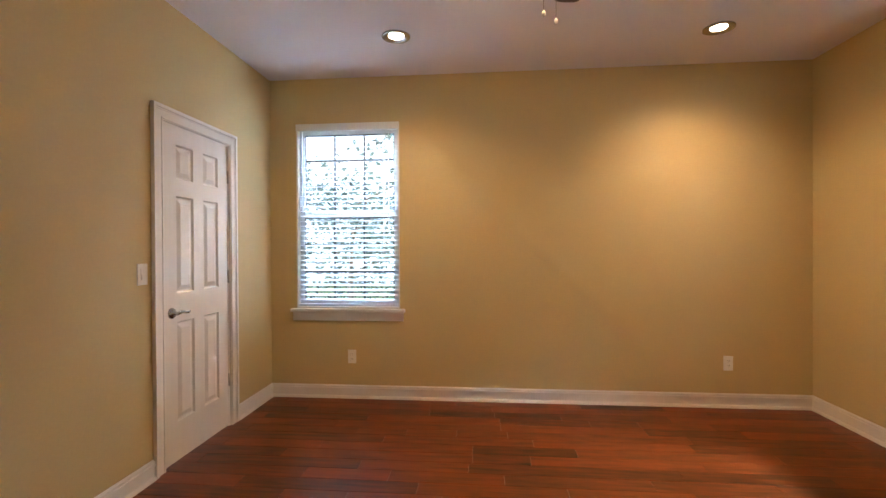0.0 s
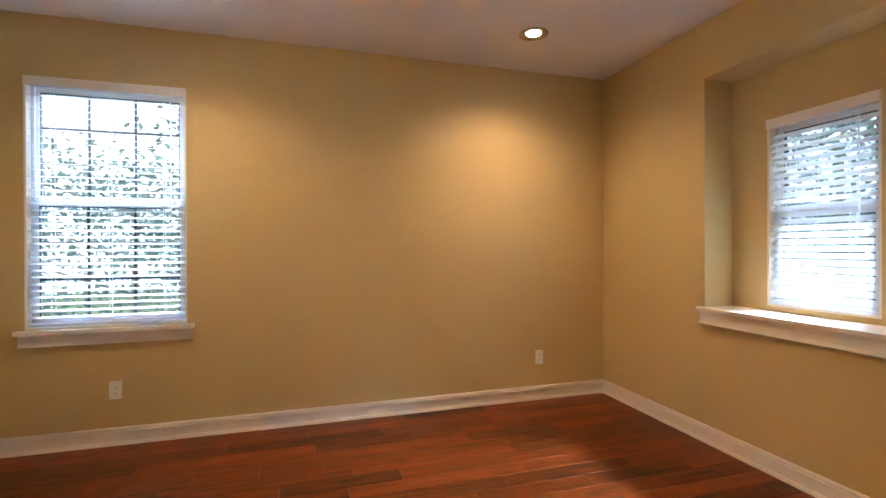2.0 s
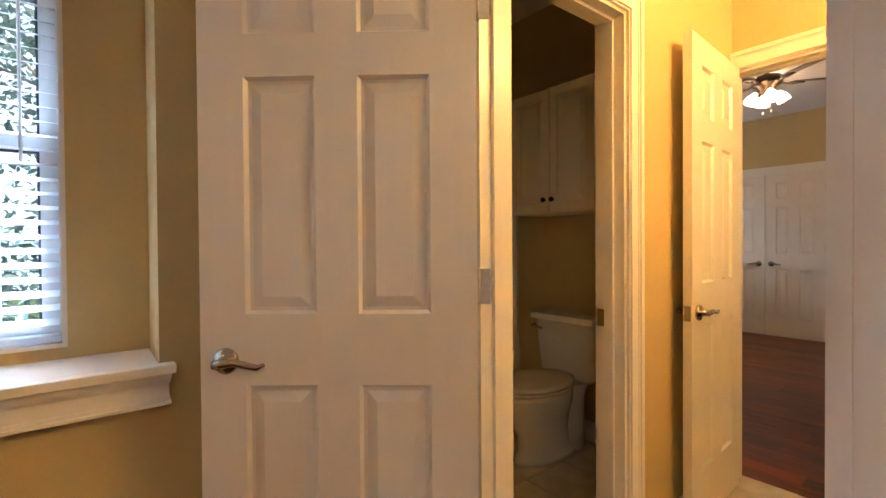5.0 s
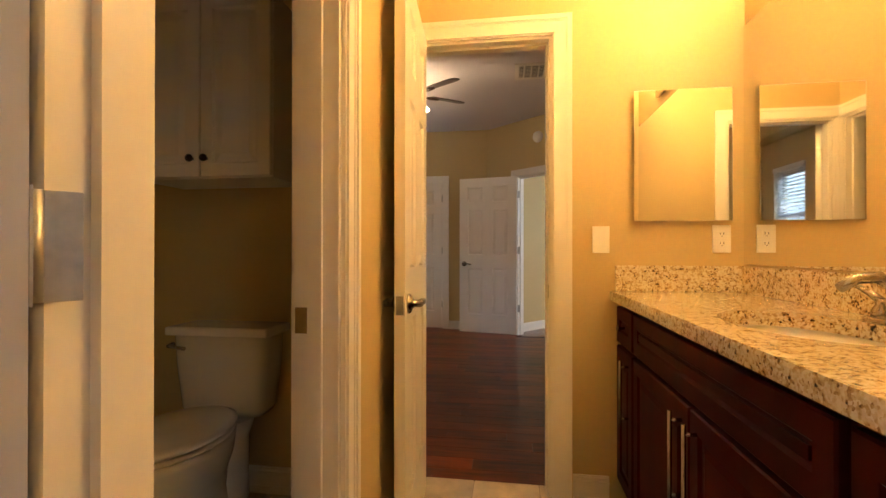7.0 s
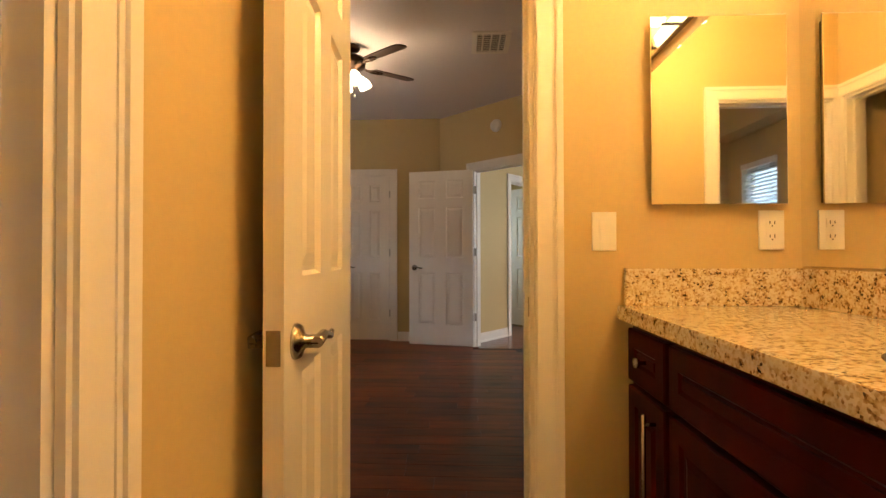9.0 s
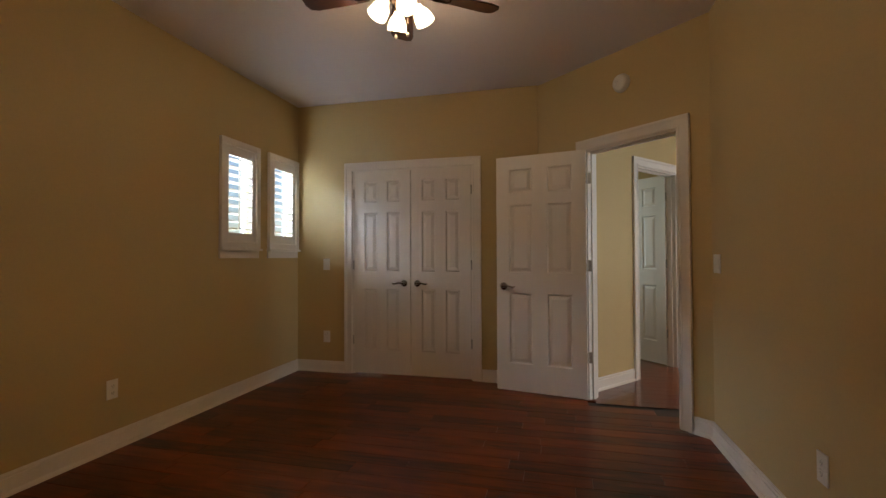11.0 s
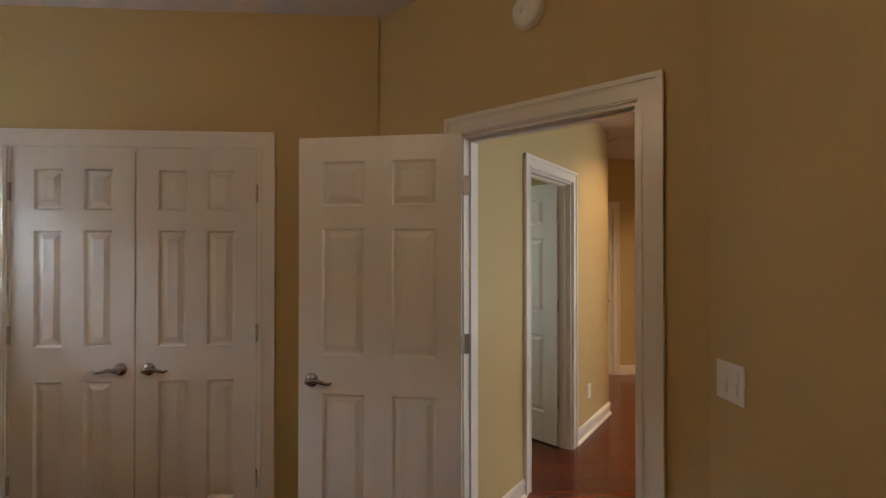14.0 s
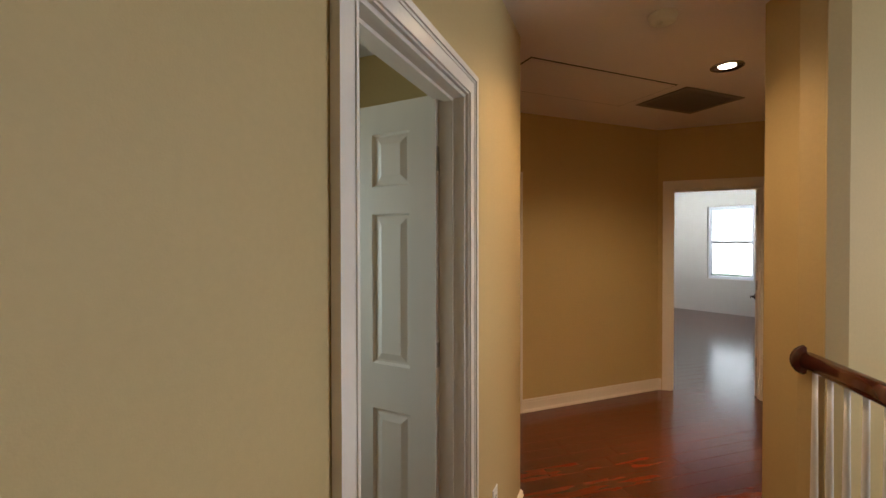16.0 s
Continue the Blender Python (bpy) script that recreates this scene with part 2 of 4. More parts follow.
def mesh_of(name, bm, mat):
    bmesh.ops.recalc_face_normals(bm, faces=bm.faces)
    me = bpy.data.meshes.new(name)
    bm.to_mesh(me)
    bm.free()
    me.materials.append(mat)
    return me


def part(name, bm, mat, parent, label=""):
    ob = new(name, mesh_of(name, bm, mat))
    ob.parent = parent
    if label:
        ob["label"] = label
    return ob


def thing(name, m, label, category, group="", kind="", bm=None, mat=None):
    ob = new(name, mesh_of(name, bm, mat) if bm else None)
    ob.matrix_world = m
    return tagged(ob, label, category, group, kind)


def run(p, q):
    """The pose at p whose x runs to q, y to the left of that way, and the length."""
    d = Vector((q[0] - p[0], q[1] - p[1], 0))
    return pose(p[0], p[1], 0, 0, 0, math.degrees(math.atan2(d.y, d.x))), d.length


# ---- walls ----
def wall(name, p, q, thick=0.115, openings=(), z0=0.0, z1=CEIL, mat=None, label="tan painted plaster wall", lead=0.0, tail=0.0):
    """A wall whose room face runs from p to q, with its thickness to the right of that way. openings: (from, to, bottom, top)."""
    m, length = run(p, q)
    bm = bmesh.new()
    s = -lead
    for a, b, lo, hi in sorted(openings):
        box(bm, s, -thick, z0, a, 0, z1)
        if lo > z0:
            box(bm, a, -thick, z0, b, 0, lo)
        if hi < z1:
            box(bm, a, -thick, hi, b, 0, z1)
        s = b
    box(bm, s, -thick, z0, length + tail, 0, z1)
    return thing(name, m, label, "wall", kind="structure", bm=bm, mat=mat or PAINT)


def baseboard(p, q, gaps=(), height=0.112, name="baseboard"):
    m, length = run(p, q)
    bm = bmesh.new()
    s = 0.0
    for a, b in list(sorted(gaps)) + [(length, None)]:
        if a - s > 0.01:
            for z0, z1, d in ((0.0, 0.009, 0.027), (0.009, 0.016, 0.024), (0.016, 0.021, 0.019), (0.021, height - 0.036, 0.012), (height - 0.036, height - 0.032, 0.016), (height - 0.032, height - 0.022, 0.02), (height - 0.022, height - 0.016, 0.013), (height - 0.016, height - 0.006, 0.016), (height - 0.006, height, 0.009)):
                box(bm, s, 0.001, z0, a, d, z1)
        s = b
    return thing(name, m, "white painted moulded baseboard along the wall", "baseboard", kind="structure", bm=bm, mat=TRIM)


CAS = 0.085


def casing(parent, x0, x1, z1, y, side, z0=0.0):
    """Moulded casing round an opening, on the face y of the wall; side is +1 or -1, out of the wall."""
    for nm, a, b in (("casing_leg", x0 - CAS, x0), ("casing_leg", x1, x1 + CAS)):
        out = a if b == x0 else b
        inn = b if b == x0 else a
        sg = 1 if inn > out else -1
        bm = bmesh.new()
        for f, g, d in ((0.0, 0.24, 0.024), (0.24, 0.34, 0.018), (0.34, 0.8, 0.015), (0.8, 0.92, 0.019), (0.92, 1.0, 0.012)):
            xa, xb = out + sg * f * CAS, out + sg * g * CAS
            top = z1 + CAS * (1 - f)
            box(bm, min(xa, xb), min(y + side * 0.001, y + side * d), z0, max(xa, xb), max(y + side * 0.001, y + side * d), z1 + CAS * (1 - g))
        part(nm, bm, TRIM, parent)
    bm = bmesh.new()
    for f, g, d in ((0.0, 0.24, 0.0245), (0.24, 0.34, 0.0185), (0.34, 0.8, 0.0155), (0.8, 0.92, 0.0195), (0.92, 1.0, 0.0125)):
        box(bm, x0 - CAS * (1 - f), min(y + side * 0.001, y + side * d), z1 + CAS * (1 - g), x1 + CAS * (1 - f), max(y + side * 0.001, y + side * d), z1 + CAS * (1 - f))
    part("casing_head", bm, TRIM, parent)


def door_frame(name, m, width, thick=0.115, height=2.045, both=True, stop=0.06, label="white painted moulded door frame"):
    """Jambs, head and casings. x along the opening from 0 to width, the room face at y = 0, the other at -thick."""
    e = thing(name, m, label, "door frame", kind="structure")
    part("jamb", boxes((0.0005, -thick + 0.001, 0, 0.018, -0.001, height)), TRIM, e)
    part("jamb", boxes((width - 0.018, -thick + 0.001, 0, width - 0.0005, -0.001, height)), TRIM, e)
    part("head_jamb", boxes((0.018, -thick + 0.001, height - 0.018, width - 0.018, -0.001, height - 0.0005)), TRIM, e)
    part("door_stop", boxes((0.018, -stop - 0.018, 0, 0.029, -stop + 0.018, height - 0.018), (width - 0.029, -stop - 0.018, 0, width - 0.018, -stop + 0.018, height - 0.018), (0.029, -stop - 0.018, height - 0.029, width - 0.029, -stop + 0.018, height - 0.018)), TRIM, e)
    casing(e, 0.006, width - 0.006, height - 0.006, 0.0, 1)
    if both:
        casing(e, 0.006, width - 0.006, height - 0.006, -thick, -1)
    return e


def lever(parent, x, y, z, side, way, label="satin nickel lever handle"):
    """A rose with a curved lever, on the face y of a leaf; side out of it, way the sign of x in which it points."""
    rot = Matrix.Translation((x, y, z)) @ Matrix.Rotation(radians(-90 * side), 4, 'X')
    bm = bmesh.new()
    lathe(bm, [(0.0, 0.0), (0.033, 0.0), (0.033, 0.004), (0.029, 0.011), (0.018, 0.015), (0.012, 0.02), (0.012, 0.044), (0.0, 0.046)], rot)
    h = part("handle", bm, NICKEL, parent, label)
    bm = bmesh.new()
    yy = y + side * 0.042
    tube(bm, [(x - way * 0.012, yy, z), (x + way * 0.01, yy, z + 0.003), (x + way * 0.04, yy, z + 0.006), (x + way * 0.07, yy, z - 0.001), (x + way * 0.095, yy, z - 0.006), (x + way * 0.112, yy, z + 0.001)], [0.011, 0.011, 0.0095, 0.0085, 0.0075, 0.005])
    part("lever", bm, NICKEL, h)
    return h


def panel_slab(w, h, t):
    """A raised panel, the same on both faces, centred on x and y."""
    bm = bmesh.new()
    for s in (-1, 1):
        rings = []
        for inset, d in ((0.0, 0.0165), (0.008, 0.006), (0.017, 0.006), (0.043, 0.0145)):
            rings.append([bm.verts.new((x, s * d, z)) for x, z in ((inset - w / 2, inset), (w / 2 - inset, inset), (w / 2 - inset, h - inset), (inset - w / 2, h - inset))])
        for a, b in zip(rings, rings[1:]):
            for i in range(4):
                bm.faces.new((a[i], a[(i + 1) % 4], b[(i + 1) % 4], b[i]))
        bm.faces.new(rings[-1])
    return bm


PANEL_ROWS = ((0.234, 0.606), (1.017, 0.588), (1.71, 0.207))


def door_leaf(name, m, width, label, handle=True, way=-1, knobs=(1, -1), hinge_side=1, latch=True, group=""):
    """A six-panel leaf, 2.03 m high. x from the hinge edge (0) to the free edge (width); y across its thickness; hinges on hinge_side."""
    e = thing(name, m, label, "door", group)
    t, hgt, st, mul = 0.0175, 2.03, 0.115 if width > 0.66 else 0.11, 0.13 if width > 0.7 else 0.105
    pw = (width - 2 * st - mul) / 2
    bm = bmesh.new()
    box(bm, 0, -t, 0, st, t, hgt)
    box(bm, width - st, -t, 0, width, t, hgt)
    zs = [0.0] + [v for z, h in PANEL_ROWS for v in (z, z + h)] + [hgt]
    for a, b in zip(zs[::2], zs[1::2]):
        box(bm, st, -t, a, width - st, t, b)
    for z, h in PANEL_ROWS:
        box(bm, st + pw, -t, z, st + pw + mul, t, z + h)
    bmesh.ops.remove_doubles(bm, verts=bm.verts, dist=1e-5)
    part("leaf", bm, DOORP, e)
    for z, h in PANEL_ROWS:
        for x in (st + pw / 2, st + pw + mul + pw / 2):
            p = part("panel", panel_slab(pw, h, t), DOORP, e)
            p.location = (x, 0, z)
    for z in (0.285, 1.035, 1.755):
        bm = bmesh.new()
        y = hinge_side * (t + 0.004)
        cyl(bm, 0.0065, 0.0065, z, z + 0.09, Matrix.Translation((-0.003, y, 0)), 10)
        box(bm, -0.0025, min(-hinge_side * 0.014, y), z, -0.0005, max(-hinge_side * 0.014, y), z + 0.09)
        box(bm, -0.034, y - 0.0015, z, -0.003, y + 0.0005, z + 0.09)
        part("hinge", bm, BRASS, e, "worn metal butt hinge")
    if handle:
        for s in knobs:
            lever(e, width - 0.065, s * t, 0.9, s, way)
    if latch:
        part("latch_plate", boxes((width - 0.0005, -0.012, 0.87, width + 0.0015, 0.012, 0.93)), NICKEL, e)
    return e


def plate(name, m, kind, label, gang=1, group="wall plates"):
    """A wall plate, its face towards +y, centred on the origin."""
    e = thing(name, m, label, "wall plate", group)
    w = 0.072 + 0.046 * (gang - 1)
    part("cover", boxes((-w / 2, 0.001, -0.058, w / 2, 0.007, 0.058), bevel=0.002), PLASTIC, e)
    for g in range(gang):
        x = -0.023 * (gang - 1) + 0.046 * g
        if kind == "switch":
            bm = bmesh.new()
            box(bm, x - 0.016, 0.007, -0.033, x + 0.016, 0.0095, 0.033)
            box(bm, x - 0.013, 0.0095, -0.03, x + 0.013, 0.0125, 0.0)
            part("rocker", bm, PLASTIC, e)
        elif kind == "outlet":
            for z in (-0.02, 0.02):
                o = part("socket", boxes((x - 0.016, 0.007, z - 0.014, x + 0.016, 0.009, z + 0.014)), PLASTIC, e)
                part("slots", boxes((x - 0.008, 0.009, z - 0.003, x - 0.0055, 0.0095, z + 0.007), (x + 0.0055, 0.009, z - 0.002, x + 0.008, 0.0095, z + 0.006), (x - 0.002, 0.009, z - 0.01, x + 0.002, 0.0095, z - 0.006)), SLOT, o)
    return e


def facing(x, y, z, deg):
    """A pose whose +y looks out of the wall: deg 0 looks to +y, 90 to -x, 180 to -y, -90 to +x."""
    return pose(x, y, z, 0, 0, deg)


# ---- windows ----
def window(name, m, w, h, label, tilt=25, slats=32, sill=True, raised=False, rows=2, cols=3):
    """A double-hung window with a slatted blind. x along the wall from 0 to w, z from 0, room face y = 0, the outside at -y."""
    e = thing(name, m, label, "window", kind="structure")
    part("reveal", boxes((0.0, -0.1, 0, 0.012, -0.001, h), (w - 0.012, -0.1, 0, w, -0.001, h), (0.012, -0.1, h - 0.012, w - 0.012, -0.001, h), (0.012, -0.1, 0, w - 0.012, -0.001, 0.012)), TRIM, e)
    part("window_frame", boxes((0.012, -0.1, 0.012, 0.032, -0.055, h - 0.012), (w - 0.032, -0.1, 0.012, w - 0.012, -0.055, h - 0.012), (0.032, -0.1, h - 0.045, w - 0.032, -0.055, h - 0.012), (0.032, -0.1, 0.012, w - 0.032, -0.055, 0.04)), VINYL, e)
    mid = h * 0.515
    for z0, z1, y in ((0.04, mid, -0.075), (mid - 0.02, h - 0.045, -0.092)):
        s = part("sash", boxes((0.032, y, z0, 0.056, y + 0.022, z1), (w - 0.056, y, z0, w - 0.032, y + 0.022, z1), (0.056, y, z0, w - 0.056, y + 0.022, z0 + 0.035), (0.056, y, z1 - 0.035, w - 0.056, y + 0.022, z1)), VINYL, e)
        part("sash_gasket", boxes((0.056, y + 0.004, z0 + 0.035, 0.062, y + 0.024, z1 - 0.035), (w - 0.062, y + 0.004, z0 + 0.035, w - 0.056, y + 0.024, z1 - 0.035), (0.062, y + 0.004, z1 - 0.043, w - 0.062, y + 0.024, z1 - 0.035)), DARKLINES, s, "dark rubber glazing gasket")
        g = part("pane", boxes((0.056, y + 0.009, z0 + 0.035, w - 0.056, y + 0.013, z1 - 0.035)), GLASS, s)
        g.visible_shadow = False
        # muntins coloured dark to give their silhouette against the daylight
        if cols > 1:
            bm = bmesh.new()
            for c in range(1, cols):
                x = 0.056 + (w - 0.112) * c / cols
                box(bm, x - 0.008, y + 0.014, z0 + 0.035, x + 0.008, y + 0.02, z1 - 0.035)
            for r in range(1, rows):
                z = z0 + 0.035 + (z1 - z0 - 0.07) * r / rows
                box(bm, 0.056, y + 0.0145, z - 0.008, w - 0.056, y + 0.0195, z + 0.008)
            part("muntins", bm, DARKLINES, s, "thin muntin bars, their backlit shade put into the colour")
    b = tagged(new("window_blind"), "white horizontal slatted blind, lowered, hung inside the window", "blind")
    b.matrix_world = m
    part("headrail", boxes((0.014, -0.05, h - 0.05, w - 0.014, -0.002, h - 0.014), bevel=0.002), BLIND, b)
    part("valance", boxes((0.001, 0.002, h - 0.058, w - 0.001, 0.012, h + 0.001), bevel=0.003), PLASTIC, b, "flat white valance board")
    part("bottom_rail", boxes((0.014, -0.05, 0.016, w - 0.014, -0.002, 0.036), bevel=0.003), BLIND, b)
    bm = bmesh.new()
    box(bm, 0.016 - w / 2, -0.024, -0.0012, w / 2 - 0.016, 0.024, 0.0012)
    me = mesh_of("slat", bm, BLIND)
    for i in range(slats):
        s = new("slat", me)
        s.parent = b
        s.matrix_basis = pose(w / 2, -0.028, 0.05 + (h - 0.14) * (i + 0.5) / slats, tilt + 1.5 * math.sin(i * 2.3), 0.15 * math.sin(i * 1.7), 0)
    for x in (0.14, w / 2, w - 0.14):
        part("ladder_cord", boxes((x - 0.001, -0.004, 0.03, x + 0.001, -0.003, h - 0.06), (x - 0.001, -0.053, 0.03, x + 0.001, -0.052, h - 0.06)), BLIND, b)
    bm = bmesh.new()
    cyl(bm, 0.004, 0.004, h * 0.45, h - 0.07, Matrix.Translation((0.09, 0.012, 0)), 8)
    part("wand", bm, BLIND, b)
    if sill:
        part("sill", boxes((-0.045, -0.004, -0.03, w + 0.045, 0.04, -0.002), bevel=0.004), TRIM, e)
        part("apron", boxes((-0.03, 0.001, -0.105, w + 0.03, 0.014, -0.03)), TRIM, e)
    return e


# ---- bedroom with the window bay ----
XW, XE, YN, YD = -1.393, 3.035, 4.256, 0.75
wall("wall_north", (XE, YN), (XW, YN), 0.16, [(XE + 0.253, XE + 1.16, 0.77, 2.36)], lead=0.16, tail=0.115)
wall("wall_west", (XW, YN), (XW, -1.0), 0.115, [(0.655, 1.36, 0, 2.045)], tail=0.115)
wall("wall_entry", (XW, -1.0), (1.0, -1.0), 0.115)
wall("wall_vanity", (1.0, -1.0), (1.0, 0.635), 0.115)
wall("wall_bath_north", (1.0, YD), (XE, YD), 0.115, [(0.745, 1.47, 0, 2.045)], tail=0.115)
wall("wall_east", (XE, YD), (XE, YN), 0.115, [(0.635, 2.43, 0.855, 2.38)])
# the bay
wall("wall_bay", (3.265, 1.27), (3.265, 3.34), 0.15, [(0.31, 0.89, 0.915, 2.057), (1.075, 1.665, 0.915, 2.057)], z0=0.5, z1=2.6, label="tan painted back wall of the window bay")
thing("wall_bay_side", pose(0, 0, 0), "tan painted side of the window bay", "wall", kind="structure", bm=boxes((3.15, 1.27, 0.5, 3.265, 1.385, 2.6)), mat=PAINT)
thing("wall_bay_side", pose(0, 0, 0), "tan painted side of the window bay", "wall", kind="structure", bm=boxes((3.15, 3.18, 0.5, 3.265, 3.34, 2.6)), mat=PAINT)
thing("ceiling_bay", pose(0, 0, 0), "white painted top of the window bay", "ceiling", kind="structure", bm=boxes((3.15, 1.385, 2.38, 3.265, 3.18, 2.6)), mat=PAINT)
bay = thing("bay_sill", pose(0, 0, 0), "white painted deep window seat sill with moulded apron", "window sill", kind="structure")
part("seat_board", boxes((2.995, 1.35, 0.858, 3.034, 3.215, 0.884), (3.034, 1.387, 0.858, 3.264, 3.178, 0.884), bevel=0.004), TRIM, bay)
part("apron", boxes((3.016, 1.365, 0.79, 3.034, 3.2, 0.858), (3.006, 1.36, 0.842, 3.034, 3.205, 0.858), (3.011, 1.362, 0.832, 3.034, 3.203, 0.842), (3.012, 1.363, 0.784, 3.034, 3.202, 0.794), (3.006, 1.361, 0.775, 3.034, 3.204, 0.784), bevel=0.0015), TRIM, bay)
window("window_1", pose(-0.253, YN, 0.77, 0, 0, 180), 0.907, 1.59, "white double-hung window with an open slatted blind, trees outside", tilt=-12, slats=34, rows=3)
window("window_2", pose(3.265, 2.345, 0.915, 0, 0, 90), 0.59, 1.142, "white double-hung window in the bay, blind nearly shut", tilt=-38, slats=25, sill=False, cols=1)
window("window_3", pose(3.265, 1.58, 0.915, 0, 0, 90), 0.58, 1.142, "white double-hung window in the bay, blind half open", tilt=-17, slats=25, sill=False, cols=1)
door_frame("door_frame_closet", pose(XW, 3.601, 0, 0, 0, -90), 0.705, both=False)
door_leaf("closet_door", pose(XW - 0.02, 3.581, 0.008, 0, 0, -90), 0.665, "closed white six-panel closet door with lever handle", way=-1, knobs=(1,), hinge_side=1, latch=False)
door_frame("door_frame_bath", pose(1.745, YD, 0, 0, 0, 0), 0.725)
door_leaf("bath_door", pose(2.441, YD + 0.02, 0.01, 0, 0, 50.5), 0.692, "white six-panel bathroom door standing wide open", hinge_side=-1)
baseboard((XE, YN), (XW, YN))
baseboard((XW, YN), (XW, -1.0), [(0.57, 1.445)])
baseboard((XW, -1.0), (1.0, -1.0))
baseboard((1.0, YD), (XE, YD), [(0.667, 1.555)])
baseboard((XE, YD), (XE, YN))
plate("light_switch", facing(XW, 2.743, 1.156, -90), "switch", "white rocker light switch beside the closet door")
plate("outlet", facing(-0.673, YN, 0.356, 180), "outlet", "white duplex outlet low on the tan wall")
plate("outlet", facing(2.4, YN, 0.353, 180), "outlet", "white duplex outlet low on the tan wall")
plate("outlet", facing(XE, 1.632, 0.352, 90), "outlet", "white duplex outlet under the window bay")


def slab(name, x0, y0, x1, y1, z, label, mat):
    return thing(name, pose(0, 0, 0), label, "ceiling" if z > 1 else "floor", kind="structure", bm=boxes((x0, y0, z, x1, y1, z + 0.12)), mat=mat)


slab("ceiling_bedroom", -1.51, -1.12, 3.21, 4.42, CEIL, "white painted flat ceiling with recessed lights", CEILING)
slab("ceiling_bath", 3.21, -1.12, 4.6, 4.42, CEIL, "white painted ceiling of the bathroom", CEILING)
slab("ceiling_guest", -3.2, -5.4, 5.0, -1.12, CEIL, "white painted flat ceiling of the second bedroom", CEILING)


def can_light(x, y, z=CEIL, watts=38):
    e = thing("recessed_light", pose(x, y, z), "lit round recessed ceiling light with metal trim", "recessed light", "recessed ceiling lights")
    bm = bmesh.new()
    lathe(bm, [(0.098, -0.002), (0.098, -0.009), (0.09, -0.012), (0.074, -0.01), (0.055, -0.003), (0.052, -0.0015)], n=32)
    part("trim_ring", bm, NICKEL, e)
    bm = bmesh.new()
    lathe(bm, [(0.053, -0.0005), (0.051, -0.003), (0.036, -0.006), (0.0, -0.008)], n=28)
    part("lens", bm, BULB, e)
    lamp("recessed_lamp", 'SPOT', (x, y, z - 0.03), watts, WARM_CAN, 0.09, cone=142, blend=1.0)
    return e


WARM_CAN = (1.0, 0.69, 0.42)
for x, y, w in ((-0.134, 3.53, 50), (2.03, 3.63, 66)):
    can_light(x, y, watts=w)


